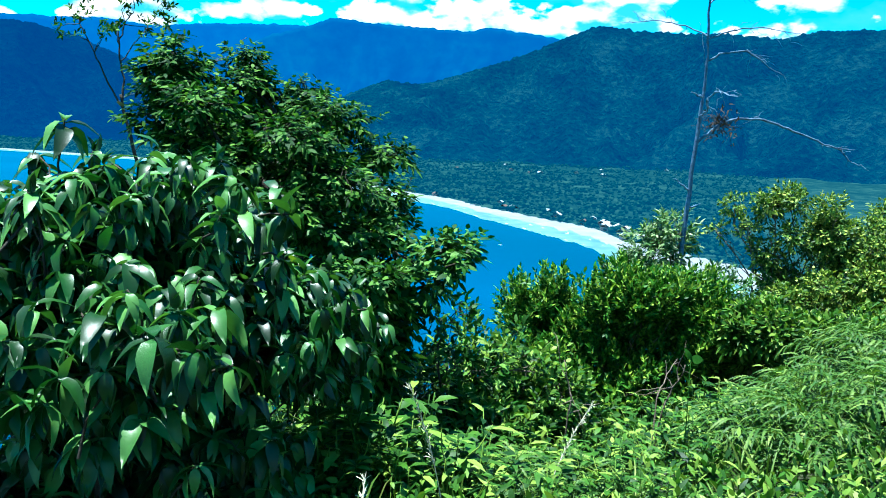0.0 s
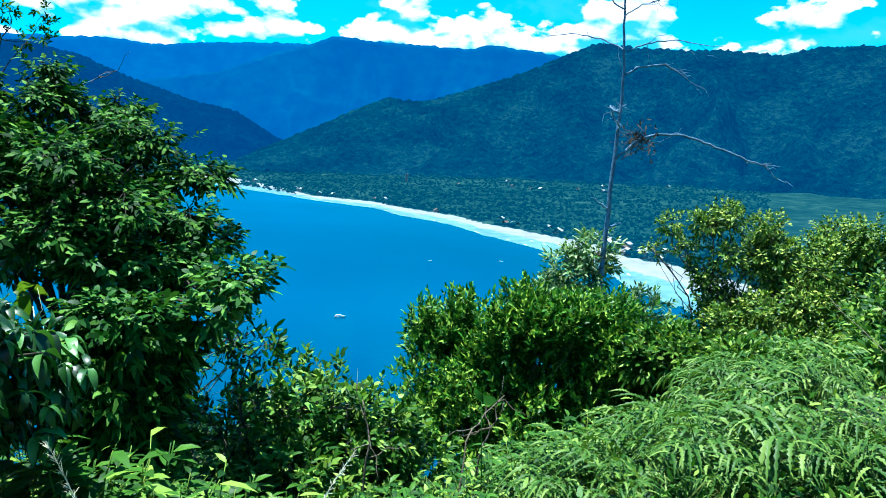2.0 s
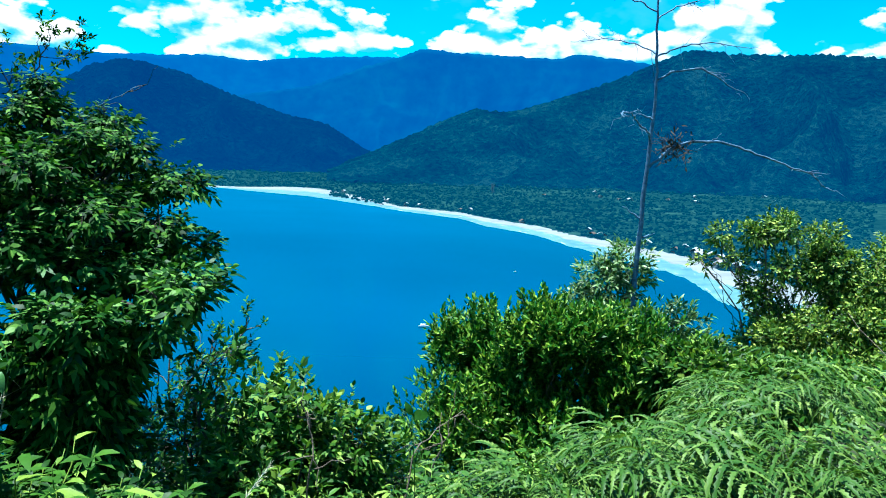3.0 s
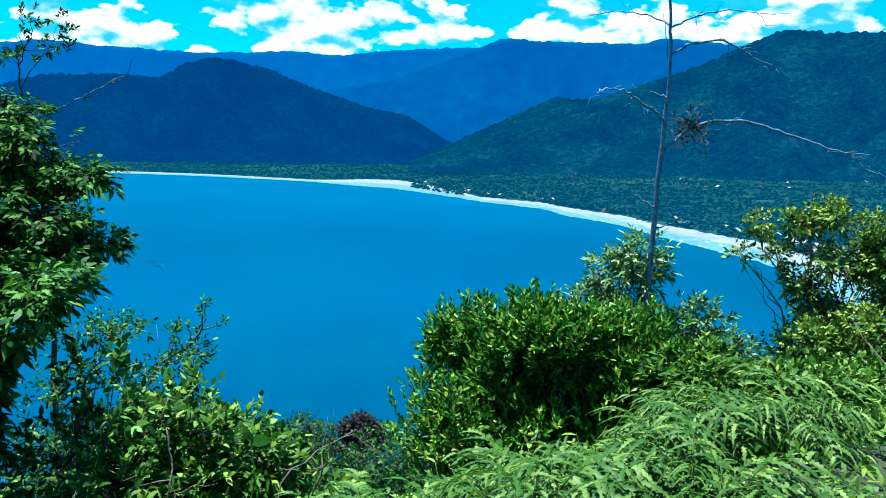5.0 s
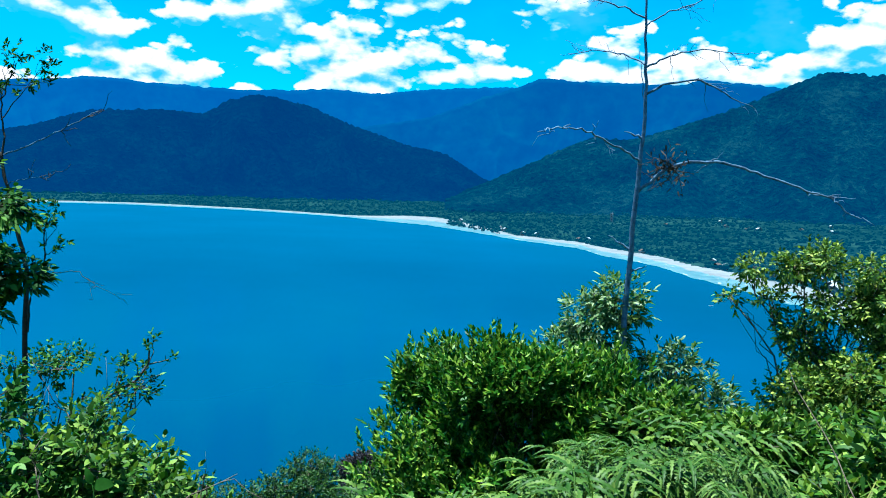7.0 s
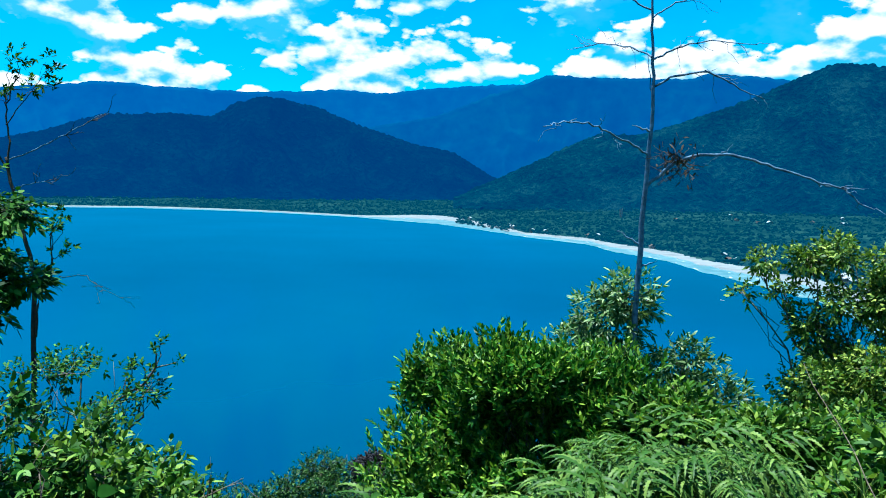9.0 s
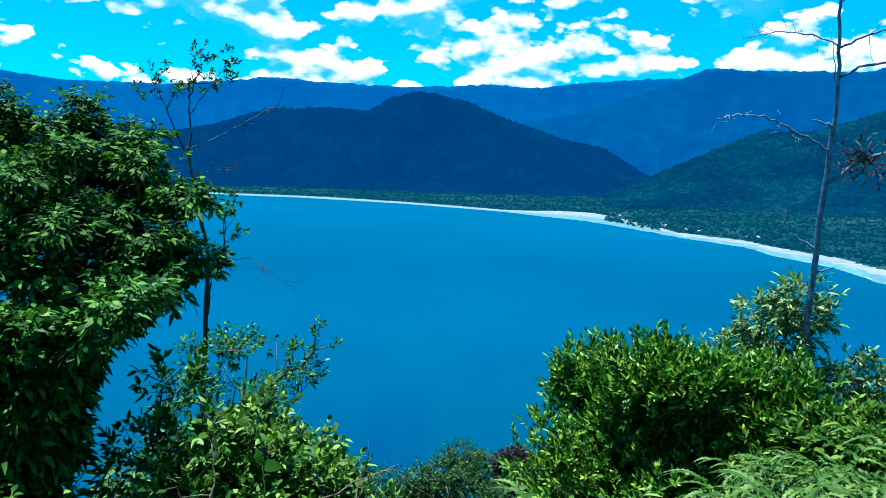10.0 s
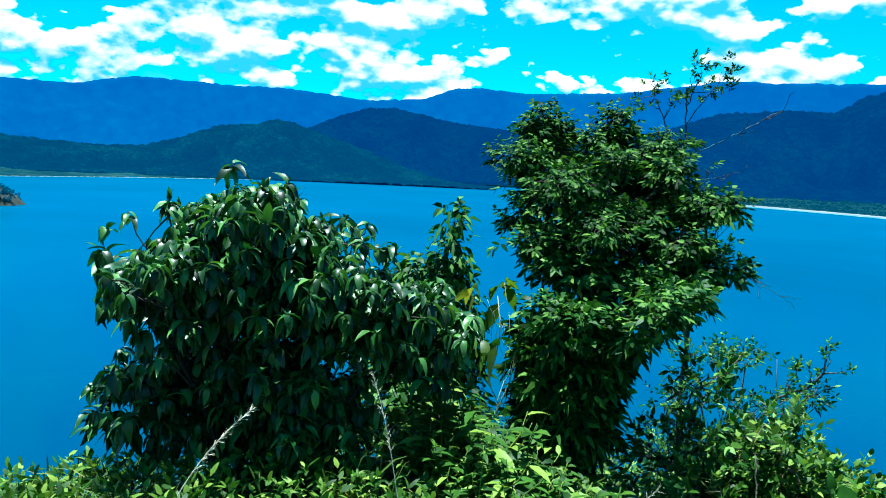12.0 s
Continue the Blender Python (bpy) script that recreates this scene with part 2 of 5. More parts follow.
def tube(points, radii, sides=6):
    """A tapered, bent tube through the points."""
    p = np.asarray(points, float)
    r = np.interp(np.linspace(0, 1, len(p)), np.linspace(0, 1, len(radii)), radii)
    d = unit(np.gradient(p, axis=0))
    ref = np.where(np.abs(d[:, 2:3]) > 0.9, [[1.0, 0, 0]], [[0, 0, 1.0]])
    a = unit(np.cross(d, ref))
    b = np.cross(d, a)
    ang = np.arange(sides) * 2 * np.pi / sides
    ring = a[:, None] * np.cos(ang)[None, :, None] + b[:, None] * np.sin(ang)[None, :, None]
    v = (p[:, None] + ring * r[:, None, None]).reshape(-1, 3)
    f = []
    for k in range(len(p) - 1):
        for j in range(sides):
            q, w = k * sides + j, k * sides + (j + 1) % sides
            f += [(q, w, w + sides), (q, w + sides, q + sides)]
    v = np.vstack([v, p[-1:]])
    f += [((len(p) - 1) * sides + j, (len(p) - 1) * sides + (j + 1) % sides, len(v) - 1) for j in range(sides)]
    return v, f


def bent(rng, a, b, n=6, wobble=0.06, sag=0.0):
    """Points from a to b along a slightly crooked line."""
    a, b = np.asarray(a, float), np.asarray(b, float)
    t = np.linspace(0, 1, n)[:, None]
    p = a + (b - a) * t
    off = rng.normal(0, wobble * np.linalg.norm(b - a), (n, 3)) * np.sin(np.pi * t)
    p += off
    p[:, 2] += sag * np.sin(np.pi * t[:, 0])
    return p


LEAF_T = np.array([0.0, 0.3, 0.65, 1.0])
LEAF_TRIS = np.array([(0, 1, 2), (0, 2, 3), (1, 4, 5), (1, 5, 2), (2, 5, 6), (2, 6, 3), (4, 7, 5), (5, 7, 6)])


def blades(base, along, normal, length, width, droop=0.25, fold=0.25, belly=0.8):
    """Folded leaf blades in one go: eight triangles each, four in a large mass of leaves."""
    n = len(base)
    along = unit(along)
    side = unit(np.cross(along, normal))
    up = np.cross(side, along)
    length, width = np.broadcast_to(length, n)[:, None], np.broadcast_to(width, n)[:, None]

    def mid(t):
        c = base + along * length * t
        c[:, 2] -= (droop * length[:, 0]) * t * t
        return c

    if n > 900:
        c1, c2, w1, w2 = mid(0.3), mid(0.7), width * 0.5, width * 0.36
        v = np.stack([base, c1 - side * w1, c1 + side * w1, c2 - side * w2, c2 + side * w2, mid(1.0)], 1)
        f = np.array([(0, 1, 2), (1, 3, 2), (2, 3, 4), (3, 5, 4)])[None] + (np.arange(n) * 6)[:, None, None]
        return v.reshape(-1, 3), f.reshape(-1, 3)
    c1, c2, c3 = mid(0.3), mid(0.65), mid(1.0)
    w1, w2 = width * 0.5, width * 0.5 * belly
    v = np.stack([base, c1 - side * w1 + up * w1 * fold, c1, c1 + side * w1 + up * w1 * fold,
                  c2 - side * w2 + up * w2 * fold, c2, c2 + side * w2 + up * w2 * fold, c3], 1)
    f = LEAF_TRIS[None] + (np.arange(n) * 8)[:, None, None]
    return v.reshape(-1, 3), f.reshape(-1, 3)


def split_lumps(rng, clumps, n, shrink, tall=1.0):
    """Each lump as several smaller ones, so that the crown has gaps and an uneven outline."""
    out = []
    high = max(c[2] for c in clumps)
    for c in clumps:
        if min(c[3:6]) < 0.2 or c[2] < 0.52 * high:
            out.append(tuple(c))
            continue
        for _ in range(n):
            d = unit(rng.normal(size=3)) * rng.uniform(0.35, 0.8)
            s = shrink * rng.uniform(0.7, 1.25)
            out.append((c[0] + d[0] * c[3], c[1] + d[1] * c[4], c[2] + d[2] * c[5], c[3] * s, c[4] * s, c[5] * s * tall))
    return out


def clump_points(rng, clumps, n, shell=0.5, rough=0.28):
    """Places and outward ways in a crown made of uneven lumps."""
    c = np.array([k[:3] for k in clumps], float)
    r = np.array([k[3:6] for k in clumps], float)
    area = (r[:, 0] * r[:, 1] + r[:, 1] * r[:, 2] + r[:, 0] * r[:, 2])
    pick = rng.choice(len(c), n, p=area / area.sum())
    d = unit(rng.normal(size=(n, 3)))
    rad = shell + (1 - shell) * rng.random(n) ** 0.6
    ph = rng.random((len(c), 3)) * 6
    lump = np.sin(d[:, 0] * 5 + ph[pick, 0]) * np.sin(d[:, 1] * 5 + ph[pick, 1]) + 0.7 * np.sin(d[:, 2] * 9 + ph[pick, 2]) * np.sin(d[:, 0] * 8 + ph[pick, 1])
    rad = rad * (1 + rough * lump * 0.6)
    p = c[pick] + d * r[pick] * rad[:, None]
    return p, unit(d / r[pick]), pick


def sprigs(rng, pos, out, per, reach, length, width, up=0.5, spread=0.9, droop=0.25, fold=0.25, jitter=0.35, belly=0.8, flat=0.0):
    """Leaves set round short twigs that start at pos; flat lays them level in sprays."""
    n = len(pos)
    way = unit(out * (1 - up) + np.array([0, 0, 1.0]) * up + rng.normal(0, jitter, (n, 3)))
    ref = unit(np.cross(way, rng.normal(size=(n, 3))))
    ref2 = np.cross(way, ref)
    k = np.arange(per)
    ang = (k * 2.4)[None] + rng.random((n, 1)) * 6.28
    s = (k + 1) / per
    base = pos[:, None] + way[:, None] * (reach * s)[None, :, None]
    rad = ref[:, None] * np.cos(ang)[..., None] + ref2[:, None] * np.sin(ang)[..., None]
    open_ = spread * (1.15 - 0.6 * s)[None, :, None] + rng.normal(0, 0.12, (n, per, 1))
    d = way[:, None] * np.cos(open_) + rad * np.sin(open_)
    nor = way[:, None] - rad * 0.3 + np.array([0, 0, 0.5]) + rng.normal(0, 0.25, (n, per, 3))
    if flat:
        d[..., 2] *= 1 - flat
        nor = nor * (1 - flat) + np.array([0, 0, 1.0]) * flat
    L = length * (0.6 + 0.55 * rng.random((n, per)))
    W = width * (0.75 + 0.4 * rng.random((n, per)))
    return blades(base.reshape(-1, 3), d.reshape(-1, 3), nor.reshape(-1, 3), L.ravel(), W.ravel(), droop, fold, belly), (pos, pos + way * reach)


def twig_tubes(rng, starts, ends, n, radius):
    pick = rng.choice(len(starts), min(n, len(starts)), replace=False)
    return joined([tube(bent(rng, starts[i], ends[i], 4, 0.08), (radius, radius * 0.4), 3) for i in pick])

# ---------------------------------------------------------------- the land
SEA = -90.0
SHORE = [(-180, 2600), (-60, 400), (-30, 420), (-16, 520), (-11, 600), (-8.5, 710), (-4.8, 785), (0, 905), (2, 1000), (6.2, 1120), (8, 1230),
         (12.4, 1345), (16.5, 1580), (19.2, 1750), (22.6, 1840), (25, 1940), (33, 2190), (40, 2350), (45, 2380), (50, 2600), (56, 3000),
         (60, 3080), (64, 2880), (70, 2680), (81, 2440), (92, 2200), (110, 2100), (180, 2600)]
SAND = [(-180, 20), (-30, 90), (-14, 150), (-9, 120), (-5, 115), (2, 105), (6, 110), (12.4, 85), (16, 190), (18.5, 270), (21, 230), (25, 70), (33, 85),
        (40, 95), (45, 80), (50, 30), (56, 20), (58, 60), (63, 60), (65, 15), (180, 15)]


def table(rows, a):
    r = np.array(rows, float)
    return np.interp(a, r[:, 0], r[:, 1])


def hill_height(x, y):
    """The hilltop path and the slope that falls away to the sea."""
    x, y = np.asarray(x, float), np.asarray(y, float)
    edge = 2.6 + np.clip(0.9 * (x - 0.5), 0, 8.0)
    west = 1.3 * (-x - 0.7)
    u = np.maximum(y - edge, west)
    both = np.hypot(np.maximum(y - edge, 0), np.maximum(west, 0))
    u = np.where((y > edge) & (west > 0), both, u)
    fall = np.where(u > 0, 0.45 * (np.sqrt(u * u + 0.8) - 0.894) + 0.33 * np.maximum(u - 5, 0), 0)
    rise = np.where(u < -4, 0.25 * np.maximum(-u - 4, 0) ** 0.9, 0)
    rough = 0.05 * np.sin(x * 1.7 + 0.6) * np.sin(y * 1.3) + 0.02 * np.sin(x * 5.1) * np.sin(y * 4.3 + 1)
    mound = 0.22 * np.exp(-((x - 3.05) ** 2 + (y - 5.85) ** 2) / 0.6)
    return -1.62 + mound - fall + np.minimum(rise, 30) + rough


def land_height(x, y):
    r = np.hypot(x, y)
    a = np.degrees(np.arctan2(-x, y))
    d = r - table(SHORE, a)
    sand = table(SAND, a)
    z = np.where(d < 0, SEA - np.minimum(-d * 0.04, 6), SEA + 0.02 * np.minimum(d, sand) + 0.016 * np.maximum(d - sand, 0))
    wob = np.where(d > sand, np.minimum((d - sand) * 0.02, 4) * (np.sin(x * 0.02) * np.sin(y * 0.017) + 0.6 * np.sin(x * 0.051 + 2) * np.sin(y * 0.043)), 0)
    z = np.minimum(z + wob, SEA + 60)
    return np.maximum(z, hill_height(x, y))


def ground_sheet():
    az = np.concatenate([np.arange(-180, -40, 2.5), np.arange(-40, 105, 0.4), np.arange(105, 180, 2.5)])
    ra = np.concatenate([[0.02], np.geomspace(0.4, 30, 90), np.geomspace(31, 380, 50), np.linspace(390, 3600, 190), np.geomspace(3650, 4950, 12)])
    A, Rr = np.meshgrid(np.radians(az), ra, indexing="ij")
    x, y = -np.sin(A) * Rr + 1.7, np.cos(A) * Rr + 0.9
    v = np.stack([x, y, land_height(x, y)], -1).reshape(-1, 3)
    n, m = len(az), len(ra)
    i, j = np.meshgrid(np.arange(n), np.arange(m - 1), indexing="ij")
    k = (i + 1) % n
    q = np.stack([i * m + j, i * m + j + 1, k * m + j + 1, k * m + j], -1).reshape(-1, 4)
    f = np.concatenate([q[:, [0, 2, 1]], q[:, [0, 3, 2]]])
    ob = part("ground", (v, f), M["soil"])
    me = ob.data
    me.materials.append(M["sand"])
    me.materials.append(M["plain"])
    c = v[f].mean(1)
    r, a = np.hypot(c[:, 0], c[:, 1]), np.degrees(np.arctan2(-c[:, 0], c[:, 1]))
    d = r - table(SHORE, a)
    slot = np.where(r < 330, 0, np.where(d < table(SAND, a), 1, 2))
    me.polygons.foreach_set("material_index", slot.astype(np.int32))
    tagged(ob, "green hillside falling to a bay, a pale beach and a wooded coastal plain", "ground", kind="structure")


ground_sheet()


def sea_plane():
    ang = np.radians(np.arange(0, 360, 3))
    ra = np.array([60, 150, 300, 600, 1000, 1600, 2400, 3300, 4900.0])
    v = np.array([(math.sin(a) * r, math.cos(a) * r, SEA) for a in ang for r in ra])
    n, m = len(ang), len(ra)
    f = []
    for i in range(n):
        for j in range(m - 1):
            a, b, c, d = i * m + j, i * m + j + 1, (i + 1) % n * m + j + 1, (i + 1) % n * m + j
            f += [(a, b, c), (a, c, d)]
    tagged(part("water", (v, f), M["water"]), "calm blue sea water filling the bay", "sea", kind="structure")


sea_plane()


def wavy(x, y, seed):
    return noise.noise(Vector((x, y, seed)))


def ridged(x, y, seed):
    return 0.55 - 2.0 * abs(wavy(x, y, seed))


def mountain_range(name, label, crest, r_crest, r_foot, z_foot, material, step, rows, seed, spur=0.2, canopy=5.0, spur_width=420.0):
    """A wooded range: crest gives (bearing, height) along its ridge; spurs and gullies run down to the foot."""
    b = np.array(crest, float)
    az = np.arange(b[0, 0], b[-1, 0], step)
    top = np.interp(az, b[:, 0], b[:, 1])
    k = np.ones(7) / 7
    soft = np.convolve(np.pad(top, 3, mode="edge"), k, "valid")
    s = np.concatenate([np.linspace(0, 1, rows), [1.08, 1.2]])
    v = np.zeros((len(az), len(s), 3))
    for i, a in enumerate(az):
        rc = r_crest * (1 + 0.03 * wavy(a * 0.09, 0.3, seed))
        high = soft[i] - z_foot
        crest_z = soft[i] + high * (0.012 * wavy(a * 0.8, 5.0, seed) + 0.012 * wavy(a * 2.3, 9.0, seed))
        sx, cx = -math.sin(radians(a)), math.cos(radians(a))
        arc = radians(a) * r_crest / spur_width
        for j, q in enumerate(s):
            r = r_foot + (rc - r_foot) * q
            d = (r - r_foot) / spur_width
            bend = 0.5 * wavy(arc * 0.5, d * 0.6, seed + 1)
            w = ridged(arc + bend, d * 0.35, seed) + 0.5 * ridged(arc * 2.3 + bend, d * 0.9, seed + 3) + 0.25 * ridged(arc * 5.1, d * 2.6, seed + 5)
            bulge = math.sin(math.pi * min(q, 1.0) ** 0.9) * spur * w
            h = 0.45 * q ** 1.1 + 0.55 * q ** 2.0 if q <= 1 else 1 - (q - 1) * 2.2
            z = z_foot + (crest_z - z_foot) * max(0.0, h + bulge)
            if q < 1:
                z = min(z, z_foot + (crest_z - z_foot) * (0.25 + 0.75 * q))
            z += canopy * (wavy(sx * r * 0.05, cx * r * 0.05, 2) + 0.8 * wavy(sx * r * 0.13, cx * r * 0.13, 4))
            v[i, j] = (sx * r, cx * r, z)
    n, m = len(az), len(s)
    i, j = np.meshgrid(np.arange(n - 1), np.arange(m - 1), indexing="ij")
    q = np.stack([i * m + j, i * m + j + 1, (i + 1) * m + j + 1, (i + 1) * m + j], -1).reshape(-1, 4)
    f = np.concatenate([q[:, [0, 2, 1]], q[:, [0, 3, 2]]])
    return tagged(part(name, (v.reshape(-1, 3), f), material), label, "mountain", kind="structure")


def rise(r, rows):
    """Ridge heights in metres from angles of rise at distance r."""
    return [(a, r * math.tan(radians(e))) for a, e in rows]


# haze of distance painted in as blue glow, brightest on the farthest range
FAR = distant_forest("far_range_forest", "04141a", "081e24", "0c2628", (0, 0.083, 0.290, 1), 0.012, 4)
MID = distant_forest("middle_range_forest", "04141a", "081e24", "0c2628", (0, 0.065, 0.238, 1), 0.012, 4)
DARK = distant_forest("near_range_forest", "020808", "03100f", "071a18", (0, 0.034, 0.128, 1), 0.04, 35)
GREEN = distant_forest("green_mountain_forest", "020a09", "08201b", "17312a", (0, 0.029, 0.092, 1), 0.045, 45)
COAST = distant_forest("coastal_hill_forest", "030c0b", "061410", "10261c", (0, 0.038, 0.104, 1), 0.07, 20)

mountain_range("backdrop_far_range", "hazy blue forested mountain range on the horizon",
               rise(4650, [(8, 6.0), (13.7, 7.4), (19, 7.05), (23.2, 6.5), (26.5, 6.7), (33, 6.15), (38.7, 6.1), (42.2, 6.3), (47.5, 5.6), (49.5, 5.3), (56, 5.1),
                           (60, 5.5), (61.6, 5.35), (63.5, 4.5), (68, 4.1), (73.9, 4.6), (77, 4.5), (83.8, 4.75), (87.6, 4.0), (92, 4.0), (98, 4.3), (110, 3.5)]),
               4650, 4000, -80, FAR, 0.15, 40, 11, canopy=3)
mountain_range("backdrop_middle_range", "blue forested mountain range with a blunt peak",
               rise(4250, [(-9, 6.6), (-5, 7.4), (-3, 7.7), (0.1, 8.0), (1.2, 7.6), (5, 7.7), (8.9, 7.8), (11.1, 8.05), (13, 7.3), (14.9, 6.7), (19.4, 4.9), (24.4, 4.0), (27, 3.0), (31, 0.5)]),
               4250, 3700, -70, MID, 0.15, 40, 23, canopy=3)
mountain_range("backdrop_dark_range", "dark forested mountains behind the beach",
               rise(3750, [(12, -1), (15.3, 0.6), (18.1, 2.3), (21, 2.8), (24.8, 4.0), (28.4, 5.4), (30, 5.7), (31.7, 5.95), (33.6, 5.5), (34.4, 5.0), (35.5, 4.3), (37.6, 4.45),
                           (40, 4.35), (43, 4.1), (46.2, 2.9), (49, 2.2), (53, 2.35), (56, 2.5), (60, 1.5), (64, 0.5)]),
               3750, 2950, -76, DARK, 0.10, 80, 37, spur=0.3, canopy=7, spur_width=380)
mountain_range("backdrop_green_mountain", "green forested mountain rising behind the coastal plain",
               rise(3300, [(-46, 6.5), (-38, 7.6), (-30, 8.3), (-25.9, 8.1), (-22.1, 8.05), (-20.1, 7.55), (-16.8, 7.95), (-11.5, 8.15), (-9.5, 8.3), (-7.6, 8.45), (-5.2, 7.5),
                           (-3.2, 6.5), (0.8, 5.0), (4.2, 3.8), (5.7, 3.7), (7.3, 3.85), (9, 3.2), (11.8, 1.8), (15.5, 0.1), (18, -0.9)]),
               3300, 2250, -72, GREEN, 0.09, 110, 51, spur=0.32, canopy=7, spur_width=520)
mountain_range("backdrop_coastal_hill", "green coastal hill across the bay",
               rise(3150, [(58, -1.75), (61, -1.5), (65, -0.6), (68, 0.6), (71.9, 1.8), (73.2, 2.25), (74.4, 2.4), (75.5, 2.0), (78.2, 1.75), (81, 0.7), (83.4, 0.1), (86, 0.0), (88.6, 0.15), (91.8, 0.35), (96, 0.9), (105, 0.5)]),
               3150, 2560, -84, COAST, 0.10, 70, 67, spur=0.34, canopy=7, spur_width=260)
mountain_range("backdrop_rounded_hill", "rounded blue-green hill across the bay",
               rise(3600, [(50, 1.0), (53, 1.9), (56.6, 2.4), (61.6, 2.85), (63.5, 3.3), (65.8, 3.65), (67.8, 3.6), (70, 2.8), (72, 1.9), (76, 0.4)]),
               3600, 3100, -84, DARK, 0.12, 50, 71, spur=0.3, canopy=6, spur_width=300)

# ---------------------------------------------------------------- shrubs and trees beside the path
def ground_at(x, y):
    return float(hill_height(x, y))


def crown_plant(name, label, category, at, stems, clumps, count, per, reach, length, width, leaf, bark, seed, stem_r=0.025, up=0.5,
                spread=0.9, droop=0.25, shell=0.5, rough=0.28, twigs=200, twig_r=0.004, fold=0.25, jitter=0.35, belly=0.8, group="", top=None, split=0, shrink=0.5, tall=1.0):
    """A plant: stems from the root to its lumps, fine twigs, and foliage. Lumps are (x, y, z, rx, ry, rz) from the root;
    top is the height that the highest lump reaches."""
    rng = np.random.default_rng(seed)
    if top is not None:
        lift = top - 0.06 - at[2] - max(c[2] + c[5] for c in clumps)
        clumps = [(c[0], c[1], c[2] + lift) + tuple(c[3:6]) for c in clumps]
    ob = thing(name, at, label, category, group)
    for k in range(stems):
        c = clumps[k % len(clumps)]
        root = rng.normal(0, stem_r * 2.0, 3) * (1, 1, 0) + (0, 0, -0.1)
        tip = np.array(c[:3]) + rng.normal(0, 0.15, 3) * np.array(c[3:6])
        main = bent(rng, root, tip, 8, 0.05)
        geo = [tube(main, (stem_r, stem_r * 0.4), 7)]
        for q in range(4):
            s = main[3 + q]
            e = np.array(c[:3]) + unit(rng.normal(size=3)) * np.array(c[3:6]) * 0.75
            geo.append(tube(bent(rng, s, e, 6, 0.07), (stem_r * 0.45, stem_r * 0.12), 5))
        part("stem", joined(geo), bark, ob)
    if split:
        clumps = split_lumps(rng, clumps, split, shrink, tall)
    pos, out, _ = clump_points(rng, clumps, count, shell, rough)
    # stray shoots break the outline
    far, way, _ = clump_points(rng, clumps, max(6, count // 22), 0.95, 0.3)
    pos, out = np.concatenate([pos, far]), np.concatenate([out, way])
    geo, (a, b) = sprigs(rng, pos, out, per, reach, length, width, up, spread, droop, fold, jitter, belly)
    if twigs:
        tagged(part("twigwork", twig_tubes(rng, a - out * reach * 1.5, b, twigs, twig_r), bark, ob), kind="stuff")
    tagged(part("foliage", geo, leaf, ob), kind="stuff")
    return ob


